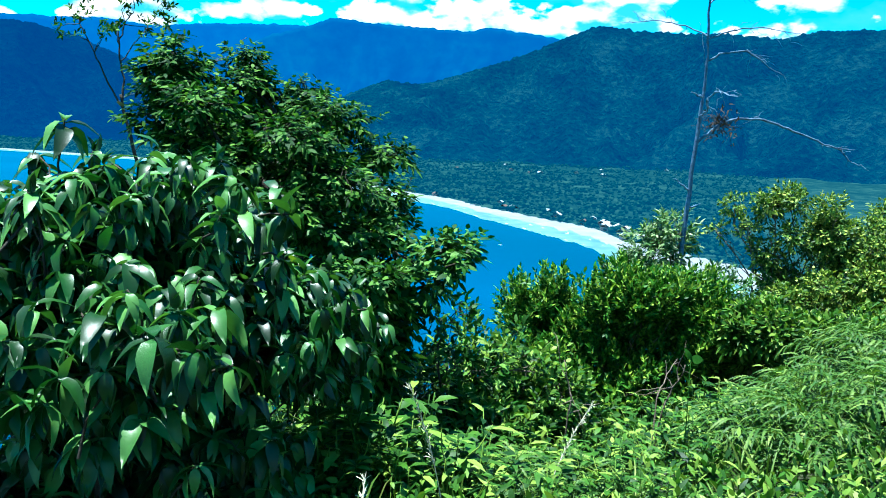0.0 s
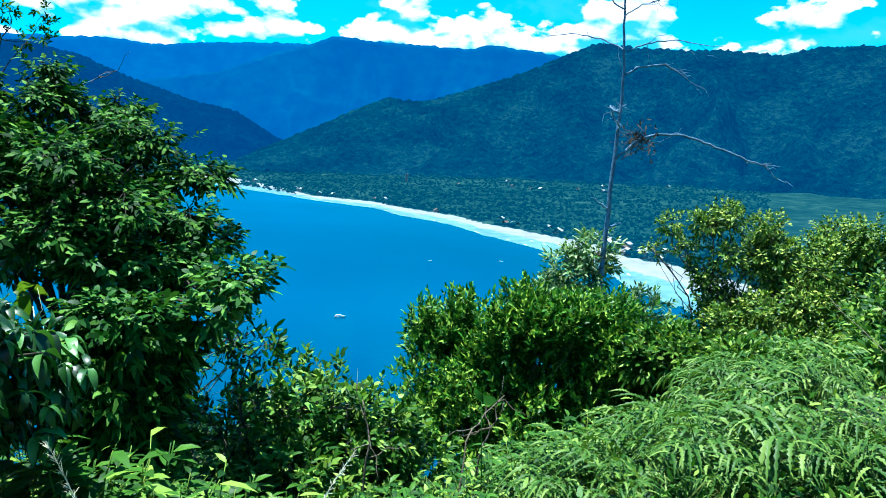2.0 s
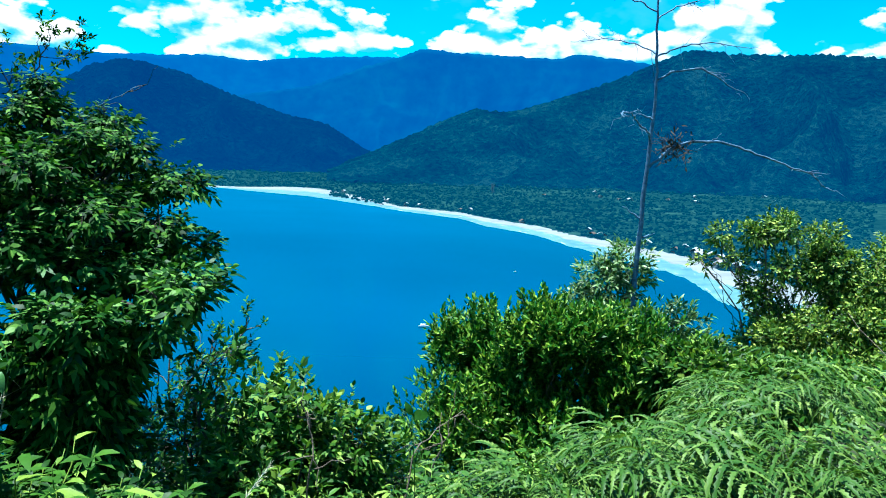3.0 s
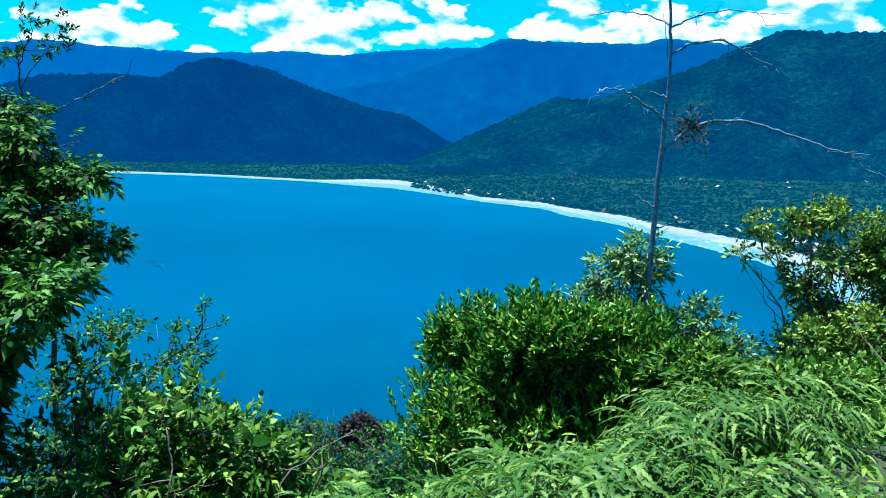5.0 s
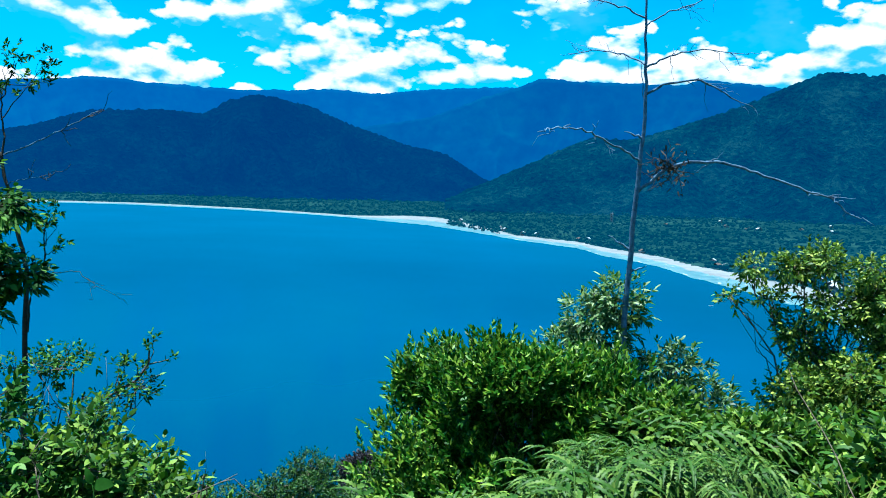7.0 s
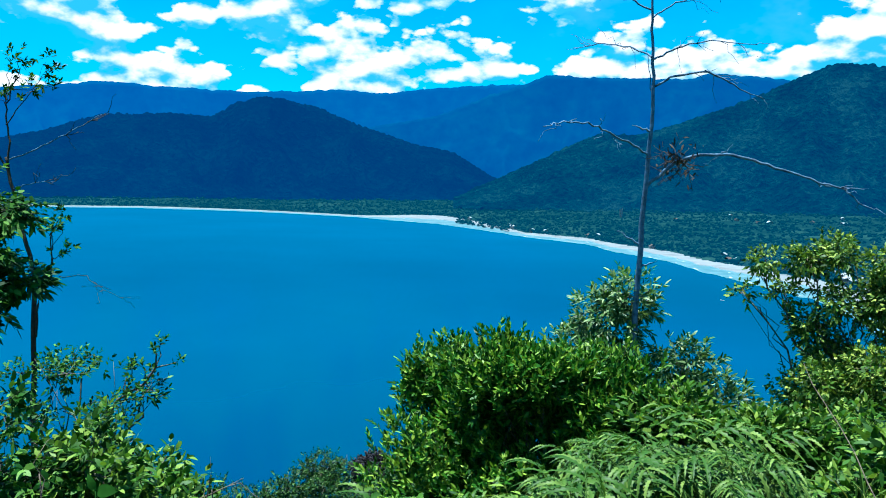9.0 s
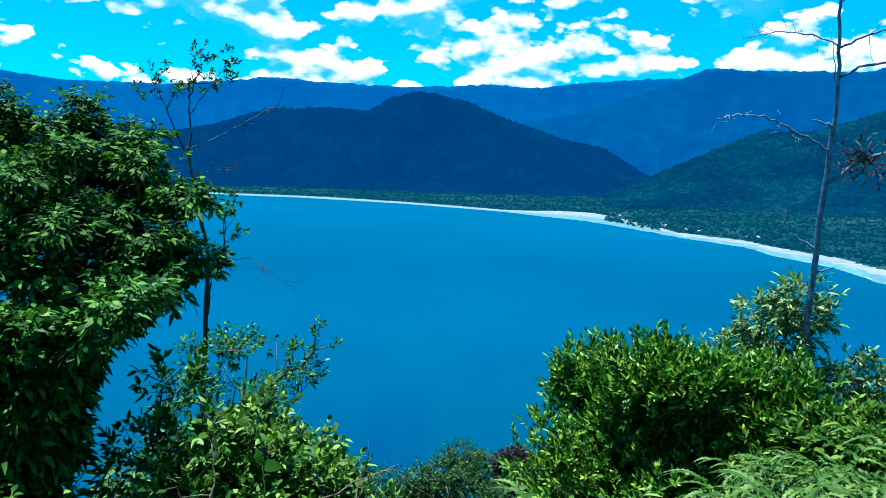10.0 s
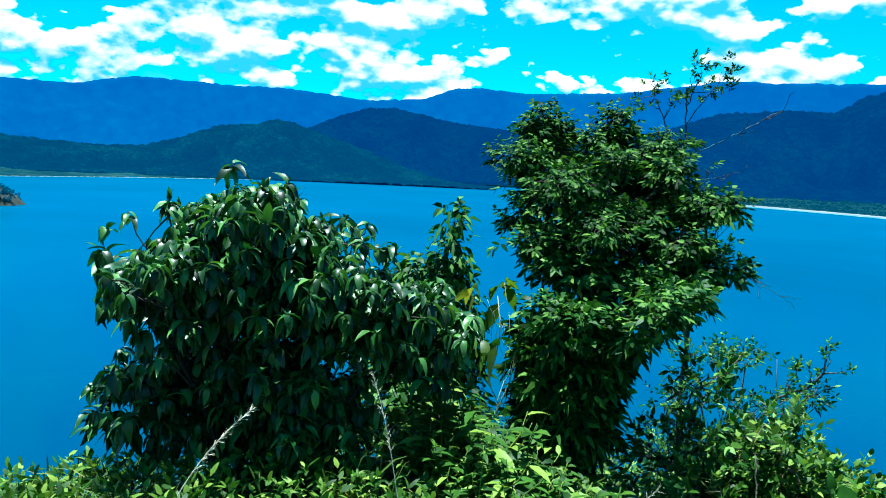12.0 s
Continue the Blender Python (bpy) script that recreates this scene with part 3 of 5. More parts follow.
def small_tree():
    """The leafy tree on the edge of the slope: open storeys of leaf sprays above a dark leafy trunk."""
    base = (-0.75, 4.3, ground_at(-0.75, 4.3))
    rng = np.random.default_rng(5)
    ob = thing("tree", base, "dark green tree with layered crown and dark leafy trunk", "tree")
    local = lambda x, y, z: (x - base[0], y - base[1], z - base[2])
    trunk = bent(rng, (0, 0, -0.2), local(-1.35, 5.0, -0.25), 9, 0.03)
    part("trunk", tube(trunk, (0.075, 0.035), 9), M["dark_bark"], ob)
    # storeys: height, centre, reach, number of sprays
    storeys = [(0.20, -1.74, 5.12, 0.56, 5), (0.02, -1.42, 4.98, 0.80, 8), (-0.18, -1.32, 4.98, 0.86, 8), (-0.40, -1.20, 5.00, 0.84, 8), (-0.60, -1.00, 4.86, 0.78, 8), (-0.80, -0.62, 4.46, 0.50, 6)]
    upper, lower = [], []
    for level, (z, cx, cy, reach, n) in enumerate(storeys):
        for k in range(n):
            a = k * 2.4 + level
            r = reach * (0.25 + 0.55 * ((k * 0.618 + level * 0.37) % 1.0) ** 0.5)
            w = reach * rng.uniform(0.18, 0.36)
            c = local(cx + math.cos(a) * r, cy + math.sin(a) * r, z + rng.uniform(-0.09, 0.09)) + (w, w, rng.uniform(0.035, 0.065))
            (upper if level < 4 else lower).append(c)
    lower += [local(-0.18, 4.50, -0.66) + (0.17, 0.17, 0.07), local(-0.12, 4.38, -0.72) + (0.10, 0.10, 0.05), local(-0.95, 5.25, -0.78) + (0.22, 0.22, 0.08)]
    spires = [local(-2.00, 4.84, 0.46) + (0.10, 0.10, 0.03), local(-1.96, 4.86, 0.36) + (0.16, 0.16, 0.04), local(-1.98, 4.86, 0.28) + (0.20, 0.20, 0.05),
              local(-1.64, 5.28, 0.46) + (0.11, 0.11, 0.03), local(-1.62, 5.26, 0.37) + (0.10, 0.10, 0.04), local(-1.62, 5.24, 0.29) + (0.13, 0.13, 0.04),
              local(-1.26, 5.40, 0.24) + (0.16, 0.16, 0.04)]
    hanging = [local(-0.72, 4.28, -1.00) + (0.32, 0.32, 0.16), local(-0.70, 4.24, -1.22) + (0.28, 0.28, 0.20), local(-0.70, 4.22, -1.46) + (0.27, 0.27, 0.22)]
    for k, c in enumerate(upper + lower + spires[:1] + spires[3:4]):
        s = trunk[min(8, 3 + k % 6)]
        part("limb", tube(bent(rng, s, c[:3], 7, 0.06), (0.024, 0.005), 6), M["dark_bark"], ob)
    # flat sprays of small leaves above, broader ones below, dense hanging ones in the shade
    pos, out, _ = clump_points(rng, split_lumps(rng, upper, 3, 0.5, 1.0), 2300, 0.1, 0.6)
    tip_pos, tip_out, _ = clump_points(rng, spires, 300, 0.2, 0.5)
    pos, out = np.concatenate([pos, tip_pos]), np.concatenate([out, tip_out])
    out = unit(out * (1, 1, 0.3))
    geo, (a, b) = sprigs(rng, pos, out, 9, 0.10, 0.064, 0.028, 0.15, 1.15, 0.3, 0.25, 0.3, flat=0.5)
    tagged(part("twigwork", twig_tubes(rng, a - out * 0.15, b, 500, 0.004), M["dark_bark"], ob), kind="stuff")
    tagged(part("crown", geo, M["tree"], ob), kind="stuff")
    pos, out, _ = clump_points(rng, split_lumps(rng, lower, 3, 0.45, 0.8), 950, 0.2, 0.6)
    geo, (a, b) = sprigs(rng, pos, unit(out * (1, 1, 0.4)), 8, 0.10, 0.074, 0.031, 0.2, 1.05, 0.3, 0.25, 0.3, flat=0.4)
    tagged(part("lower_crown", geo, M["tree_low"], ob), kind="stuff")
    pos, out, _ = clump_points(rng, hanging, 2000, 0.05, 0.4)
    geo, (a, b) = sprigs(rng, pos, out, 8, 0.10, 0.085, 0.034, -0.5, 1.0, 0.3, 0.2, 0.4)
    tagged(part("hanging_foliage", geo, M["tree"], ob), kind="stuff")


small_tree()


def big_leaf():
    """A broad pointed leaf with a sunken midrib and a bent tip, one unit long."""
    t = np.linspace(0, 1, 7)
    half = 0.215 * np.sin(np.pi * t ** 0.8) ** 0.75 * (1 - 0.2 * t)
    z = 0.06 * np.sin(t * 3.0) - 0.52 * t ** 2
    v = np.concatenate([np.stack([t, s * half, z + abs(s) * half * 0.35 + 0.012 * np.sin(t * 17 + s)], 1) for s in (-1, 0, 1)])
    f = [q for k in range(6) for a, b in ((0, 7), (7, 14)) for q in ((a + k, a + k + 1, b + k + 1), (a + k, b + k + 1, b + k))]
    return v, np.array(f)


BIG_LEAF = big_leaf()


def leaf_mass(base, along, normal, length):
    """Many big leaves in one mesh."""
    lv, lf = BIG_LEAF
    d = unit(np.asarray(along, float))
    y = unit(np.cross(normal, d))
    z = np.cross(d, y)
    v = np.asarray(base)[:, None] + np.asarray(length)[:, None, None] * (d[:, None] * lv[None, :, :1] + y[:, None] * lv[None, :, 1:2] + z[:, None] * lv[None, :, 2:])
    f = lf[None] + (np.arange(len(d)) * len(lv))[:, None, None]
    return v.reshape(-1, 3), f.reshape(-1, 3)


def large_leaf_shrub():
    """The dark shrub with big drooping leaves in whorls."""
    base = (-1.1, 2.38, ground_at(-1.1, 2.38))
    gz = base[2]
    rng = np.random.default_rng(8)
    ob = thing("large_leaf_shrub", base, "dark green shrub with large drooping leaves in whorls", "shrub")
    up = lambda z: z - gz
    lumps = [(0.05, 0.08, up(-0.30), 0.34, 0.34, 0.24), (-0.12, -0.08, up(-0.36), 0.42, 0.42, 0.26), (0.12, 0.1, up(-0.52), 0.54, 0.54, 0.30), (-0.20, 0.3, up(-0.68), 0.58, 0.58, 0.36),
             (0.32, 0.45, up(-0.74), 0.46, 0.46, 0.32), (0.10, -0.40, up(-0.62), 0.42, 0.42, 0.30), (-0.22, -0.20, up(-0.70), 0.46, 0.46, 0.34), (-0.05, 0.10, up(-1.12), 0.62, 0.66, 0.36),
             (-0.05, -0.50, up(-1.2), 0.32, 0.30, 0.22), (0.42, 0.85, up(-0.92), 0.34, 0.36, 0.26), (-0.20, -0.22, up(-1.30), 0.46, 0.46, 0.30), (0.12, 0.25, up(-1.35), 0.50, 0.50, 0.28)]
    for k, c in enumerate(lumps):
        part("stem", tube(bent(rng, (rng.normal(0, 0.05), rng.normal(0, 0.05), -0.1), c[:3], 8, 0.05), (0.020, 0.004), 6), M["dark_bark"], ob)
    heads = split_lumps(rng, lumps, 4, 0.55)
    pos, out, _ = clump_points(rng, heads, 660, 0.78, 0.3)
    # whorls sit on the upper side of each head
    keep = ((pos[:, 2] > up(-0.98)) & (out[:, 2] > -0.1)) | (rng.random(len(pos)) < 0.08)
    pos, out = pos[keep], out[keep]
    outer = len(pos)
    inner, iout, _ = clump_points(rng, [tuple(c[:3]) + tuple((0.66 if c[2] > up(-0.9) else 0.85) * q for q in c[3:6]) for c in lumps], 1250, 0.1, 0.1)
    pos, out = np.concatenate([pos, inner]), np.concatenate([out, iout])
    way = unit(out * 0.8 + np.array([0, 0, 0.45]) + rng.normal(0, 0.2, (len(pos), 3)))
    ends = pos + way * 0.06
    tagged(part("twigwork", joined([tube(bent(rng, pos[i] - out[i] * 0.25, ends[i], 5, 0.05), (0.005, 0.003), 4) for i in range(0, outer, 2)]), M["dark_bark"], ob), kind="stuff")
    near, rest = [], []
    toward = unit(np.array([2.2, -1.0, 0.6]))
    for i in range(len(pos)):
        size = rng.uniform(0.75, 1.1)
        for k in range(8):
            ang = k * 2.4 + i
            ref = unit(np.cross(way[i], (0.3, 0.2, 1.0)))
            rad = ref * math.cos(ang) + np.cross(way[i], ref) * math.sin(ang)
            d = unit(way[i] * rng.uniform(0.1, 0.5) + rad * 0.85 + np.array([0, 0, -0.60]) + rng.normal(0, 0.15, 3))
            nor = unit(rad * 0.7 + np.array([0, 0, 0.8]) + rng.normal(0, 0.2, 3))
            L = size * rng.uniform(0.08, 0.125)
            row = (ends[i] - way[i] * 0.006 * k, d, nor, L, L * rng.uniform(0.29, 0.37))
            (near if out[i] @ toward > 0.45 and i < outer and len(near) < 300 and k < 5 else rest).append(row)
        if i < outer and i % 3 == 0:
            for q in range(3):
                d = unit(way[i] + np.array([0, 0, 0.6]) + rng.normal(0, 0.3, 3))
                rest.append((ends[i], d, unit(rng.normal(size=3)), rng.uniform(0.05, 0.08), 0.018))
    lv, lf = BIG_LEAF
    one = mesh_of("leaf", lv, lf)
    one.materials.append(M["big"])
    for p, d, nor, L, W in near:
        y = unit(np.cross(nor, d))
        z = np.cross(d, y)
        leaf = part("leaf", one, M["big"], ob)
        leaf.matrix_local = Matrix([(*[d[q] * L, y[q] * L, z[q] * L], p[q]) for q in range(3)] + [(0, 0, 0, 1)])
    P, D, N = (np.array([r[q] for r in rest]) for q in range(3))
    tagged(part("foliage", leaf_mass(P, D, N, np.array([r[3] for r in rest])), M["big_joined"], ob), kind="stuff")


large_leaf_shrub()


def dead_tree():
    """Tall bare grey tree with thin arching branches and a tangle of dry leaves."""
    gz = ground_at(2.66, 10.11)
    rng = np.random.default_rng(12)
    ob = thing("dead_tree", (2.66, 10.11, gz), "tall bare grey dead tree with thin arching branches", "tree")

    def line(pts, depth=0.0):
        t = np.linspace(0, 1, len(pts))
        k = 1 + depth * t / 8.39
        p = np.array([(3.33 + (x - 3.33) * w - 2.66, depth * q, 0.1 + (z - 0.1) * w - gz) for (x, z), q, w in zip(pts, t, k)])
        s = np.linspace(0, 1, len(pts) * 4)
        return np.stack([np.interp(s, t, p[:, k]) for k in range(3)], 1) + rng.normal(0, 0.006, (len(s), 3))

    trunk = [(2.64, gz - 0.2), (2.66, -1.54), (2.69, -0.86), (2.72, 0.2), (2.75, 0.67), (2.76, 1.21), (2.72, 1.71), (2.70, 2.09), (2.69, 2.61), (2.71, 3.3)]
    part("trunk", tube(line(trunk), (0.037, 0.029, 0.019, 0.012, 0.004), 9), M["dead"], ob)
    limbs = [
        ([(2.72, 0.10), (3.00, 0.36), (3.22, 0.43), (3.51, 0.45), (3.80, 0.37), (4.09, 0.27), (4.37, 0.18), (4.58, 0.12), (4.76, -0.04)], 0.021, 0.25),
        ([(2.76, 1.13), (2.95, 1.23), (3.24, 1.28), (3.47, 1.19), (3.61, 1.08), (3.83, 0.99)], 0.014, 0.3),
        ([(2.75, 1.40), (2.97, 1.52), (3.29, 1.58), (3.73, 1.52)], 0.011, -0.4),
        ([(2.73, 0.43), (2.60, 0.52), (2.33, 0.66), (2.12, 0.75), (1.80, 0.77), (1.64, 0.71)], 0.011, -3.0),
        ([(2.73, 1.44), (2.51, 1.54), (2.24, 1.59), (1.92, 1.55)], 0.011, 0.5),
        ([(2.71, 1.83), (2.94, 1.97), (3.26, 2.07), (3.50, 2.20)], 0.010, 0.3),
        ([(2.70, 1.90), (2.49, 2.02), (2.21, 2.11), (1.97, 2.24)], 0.010, -0.3),
        ([(2.75, 0.67), (2.56, 0.74)], 0.014, -0.1), ([(2.69, -0.52), (2.58, -0.44), (2.45, -0.37)], 0.013, -0.1), ([(2.69, -0.76), (2.87, -0.67)], 0.014, 0.05),
        ([(2.70, 2.3), (2.95, 2.6), (3.2, 2.7)], 0.009, 0.2), ([(2.70, 2.4), (2.5, 2.7), (2.2, 2.8)], 0.009, -0.2),
        ([(2.74, 1.0), (2.70, 1.35), (2.66, 1.6)], 0.006, 0.1),
    ]
    for pts, r, dep in limbs:
        p = line(pts, dep)
        limb = part("branch", tube(p, (r, r * 0.75, r * 0.3), 6), M["dead"], ob)
        if len(pts) > 3:
            for q in range(9):
                i = int(rng.integers(len(p) // 3, len(p)))
                way = unit(unit(p[min(i + 1, len(p) - 1)] - p[i - 1]) + rng.normal(0, 0.6, 3))
                part("twig", tube(bent(rng, p[i], p[i] + way * rng.uniform(0.1, 0.32), 5, 0.08), (r * 0.3, 0.0015), 4), M["dead"], limb)
    # dry leaves caught where the long branch leaves the trunk
    c = np.array([(3.02 - 2.66, 0.05, 0.36 - gz)])
    n = 120
    pos = c + rng.normal(0, 1, (n, 3)) * (0.13, 0.09, 0.11)
    geo = blades(pos, rng.normal(0, 1, (n, 3)) + (0, 0, -0.6), rng.normal(0, 1, (n, 3)), rng.uniform(0.04, 0.09, n), 0.018, 0.3, 0.4)
    stalks = joined([tube(bent(rng, c[0] + rng.normal(0, 0.03, 3), c[0] + rng.normal(0, 1, 3) * (0.18, 0.1, 0.17), 5, 0.1), (0.005, 0.002), 4) for _ in range(26)])
    tangle = part("dry_tangle", stalks, M["dry"], ob, "brown tangle of dry twigs and leaves")
    tagged(part("dry_foliage", geo, M["dry"], tangle), kind="stuff")


dead_tree()


def slender_tree():
    """Thin tree behind, with nearly bare upper limbs that end in small leaf tufts."""
    x0, y0 = -3.33, 8.0
    gz = ground_at(x0, y0)
    rng = np.random.default_rng(21)
    ob = thing("slender_tree", (x0, y0, gz), "thin half-bare tree with tufts of leaves at its tips", "tree")

    def line(pts, dep=0.0):
        # plan drawn square to the view, then set to its distance
        t = np.linspace(0, 1, len(pts))
        p = np.array([(3.33 - 0.3 * min(max((z + 0.9) / 1.2, 0), 1) + (x - 3.33) * 1.146 - x0, dep * q, 0.1 + (z - 0.1) * 1.146 - gz) for (x, z), q in zip(pts, t)])
        s = np.linspace(0, 1, len(pts) * 4)
        return np.stack([np.interp(s, t, p[:, k]) for k in range(3)], 1) + rng.normal(0, 0.006, (len(s), 3))

    root = [(-2.48, (gz - 0.3 - 0.1) / 1.146 + 0.1), (-2.48, -1.93), (-2.42, -0.84), (-2.47, -0.42), (-2.50, 0.05), (-2.49, 0.25)]
    part("trunk", tube(line(root), (0.034, 0.022, 0.015), 8), M["dark_bark"], ob)
    limbs = [([(-2.49, 0.20), (-2.46, 0.38), (-2.52, 0.68), (-2.47, 0.90), (-2.38, 1.05)], 0.018, 0.1), ([(-2.50, 0.10), (-2.60, 0.40), (-2.70, 0.66), (-2.78, 0.86)], 0.016, -0.2),
             ([(-2.43, -1.47), (-2.34, -1.07), (-2.12, -0.87), (-2.01, -0.51), (-1.93, -0.43)], 0.018, -0.2), ([(-2.12, -0.87), (-1.74, -0.82), (-1.50, -0.90), (-1.14, -0.99)], 0.008, -0.3),
             ([(-2.50, 0.20), (-2.12, 0.36), (-1.87, 0.50), (-1.55, 0.67)], 0.013, 0.3), ([(-2.50, -0.06), (-2.24, 0.0), (-1.86, 0.03)], 0.010, -0.1),
             ([(-2.47, 0.55), (-2.34, 0.78), (-2.24, 0.98)], 0.010, 0.2)]
    tips = []
    for k, (pts, r, dep) in enumerate(limbs):
        p = line(pts, dep)
        limb = part("branch", tube(p, (r * 0.7, r * 0.25), 6), M["dark_bark"] if k != 4 and k != 5 else M["dead"], ob)
        for q in range(7):
            i = int(rng.integers(len(p) // 2, len(p)))
            e = p[i] + unit(unit(p[-1] - p[0]) + rng.normal(0, 0.55, 3)) * rng.uniform(0.12, 0.34)
            part("twig", tube(bent(rng, p[i], e, 5, 0.08), (r * 0.35, 0.002), 4), M["dark_bark"], limb)
            if k in (0, 1, 2, 6):
                tips.append(e)
    tips = np.array(tips)
    pos = np.repeat(tips, 4, 0) + rng.normal(0, 0.05, (len(tips) * 4, 3))
    geo, _ = sprigs(rng, pos, unit(rng.normal(size=pos.shape)), 6, 0.06, 0.075, 0.026, 0.5, 1.0, 0.2)
    tagged(part("foliage", geo, M["tree"], ob), kind="stuff")
    ob.location += Vector((-0.30, 0.25, 0))


slender_tree()

crown_plant("laurel_bush", "dense bright green bush with upright glossy leaves", "bush", (1.75, 8.75, ground_at(1.75, 8.75)), 7,
            [(0.25, -0.25, 1.85, 0.55, 0.55, 0.45), (0.75, 0.0, 1.65, 0.60, 0.60, 0.55), (-0.35, 0.1, 1.68, 0.55, 0.55, 0.50), (-0.95, 0.7, 1.52, 0.48, 0.52, 0.55),
             (0.1, 0.0, 1.0, 0.95, 0.8, 0.65), (1.15, 0.1, 1.2, 0.50, 0.55, 0.55), (-0.9, 0.3, 0.75, 0.70, 0.7, 0.60), (0.3, 0.0, 0.35, 1.2, 0.9, 0.5)],
            11500, 8, 0.14, 0.085, 0.030, M["laurel"], M["bark"], 31, top=-1.28, stem_r=0.022, up=0.7, spread=0.7, droop=0.1, rough=0.75, twigs=300, shell=0.2, split=7, shrink=0.42, tall=1.3)
crown_plant("silvery_shrub", "tall thin shrub with silvery green leaf tufts round a dead trunk", "shrub", (2.35, 10.25, ground_at(2.35, 10.25)), 4,
            [(0.0, 0.1, 2.55, 0.34, 0.3, 0.32), (-0.3, 0.0, 2.25, 0.30, 0.3, 0.25), (0.25, 0.1, 2.85, 0.26, 0.26, 0.22), (0.85, 0.0, 2.20, 0.28, 0.25, 0.20), (0.3, 0.1, 1.8, 0.5, 0.4, 0.4),
             (1.2, 0.1, 1.7, 0.35, 0.35, 0.35)],
            900, 9, 0.14, 0.115, 0.030, M["sprig"], M["bark"], 33, top=-0.85, stem_r=0.018, up=0.35, spread=1.0, droop=0.25, rough=0.4, twigs=160)
crown_plant("pale_shrub", "spreading yellow-green shrub with small rounded leaves on the slope", "shrub", (5.55, 12.4, ground_at(5.55, 12.4)), 9,
            [(-1.00, 0.08, 2.35, 0.25, 0.25, 0.20), (-1.47, 0.14, 2.27, 0.17, 0.17, 0.12), (-1.70, 0.16, 1.86, 0.09, 0.09, 0.07), (-1.22, 0.11, 1.90, 0.15, 0.15, 0.12), (-0.65, 0.03, 2.35, 0.30, 0.30, 0.24),
             (-0.82, 0.05, 1.47, 0.30, 0.30, 0.25), (-0.42, -0.02, 1.79, 0.40, 0.40, 0.33), (-0.50, 0.0, 1.01, 0.48, 0.48, 0.39), (-0.04, -0.11, 2.17, 0.52, 0.52, 0.43), (0.40, -0.22, 1.68, 0.70, 0.70, 0.58),
             (-0.90, 0.07, 0.66, 0.32, 0.32, 0.26), (0.11, -0.15, 0.69, 0.80, 0.80, 0.65), (-0.60, 0.02, 0.27, 0.57, 0.57, 0.45), (1.0, 0.2, 2.1, 0.6, 0.6, 0.5), (0.9, -0.1, 1.5, 0.7, 0.6, 0.5), (1.6, 0.0, 1.9, 0.7, 0.6, 0.5), (1.4, 0.0, 0.9, 0.8, 0.7, 0.6), (-0.75, -0.7, 0.95, 0.40, 0.40, 0.24), (-0.20, -0.9, 1.15, 0.45, 0.45, 0.26),
             (0.45, -1.0, 1.30, 0.50, 0.50, 0.28), (-0.45, -1.3, 0.55, 0.50, 0.45, 0.26), (0.35, -1.5, 0.75, 0.55, 0.50, 0.28), (1.1, -1.2, 1.2, 0.6, 0.5, 0.3)],
            7600, 7, 0.15, 0.080, 0.036, M["pale"], M["bark"], 35, top=-0.45, stem_r=0.020, up=0.3, spread=1.0, droop=0.2, rough=0.5, twigs=420, shell=0.15, split=4, shrink=0.45)
twiggy = crown_plant("twiggy_shrub", "open twiggy shrub with small leaves below the tree", "shrub", (-1.6, 6.75, ground_at(-1.6, 6.75)), 6,
            [(0.0, 0.0, 1.55, 0.50, 0.45, 0.32), (-0.35, -0.1, 1.30, 0.45, 0.45, 0.30), (0.35, 0.0, 1.10, 0.40, 0.40, 0.32), (0.1, -0.3, 0.65, 0.65, 0.55, 0.35), (-0.3, -0.4, 0.45, 0.6, 0.5, 0.35),
             (0.62, 0.15, 1.45, 0.13, 0.13, 0.12), (0.45, 0.1, 1.35, 0.12, 0.12, 0.12), (0.5, 0.0, 0.4, 0.4, 0.4, 0.3)],
            1000, 7, 0.11, 0.060, 0.023, M["tree_low"], M["bark"], 37, top=-1.2, stem_r=0.016, up=0.5, spread=0.95, rough=0.4, twigs=260, split=4, shrink=0.34)
crown_plant("climbing_vine", "upright leafy vine with dark hanging leaves beside the shrub", "vine", (-1.5, 3.85, ground_at(-1.5, 3.85)), 6,
            [(0.02, 0.0, 1.68, 0.06, 0.06, 0.12), (0.0, 0.0, 1.42, 0.12, 0.12, 0.16), (-0.16, -0.2, 1.30, 0.12, 0.14, 0.12), (-0.10, -0.12, 1.12, 0.24, 0.26, 0.20), (0.10, 0.05, 0.98, 0.18, 0.18, 0.24),
             (-0.05, -0.15, 0.80, 0.30, 0.34, 0.26), (0.05, -0.1, 0.45, 0.36, 0.36, 0.30), (0.05, -0.35, 0.55, 0.30, 0.30, 0.30)],
            700, 6, 0.09, 0.095, 0.040, M["tree_low"], M["dark_bark"], 39, top=-0.16, stem_r=0.012, up=0.15, spread=1.35, droop=0.6, rough=0.3, twigs=60, shell=0.3)
crown_plant("yellowing_vine", "thin vine with a few yellowing broad leaves", "vine", (-0.95, 3.87, ground_at(-0.95, 3.87)), 2,
            [(0.02, 0.0, 1.15, 0.14, 0.14, 0.14), (0.1, 0.05, 0.95, 0.12, 0.12, 0.12)],
            4, 2, 0.08, 0.12, 0.085, M["yellow"], M["straw"], 41, top=-0.55, stem_r=0.006, up=0.0, spread=1.4, droop=0.7, twigs=0)

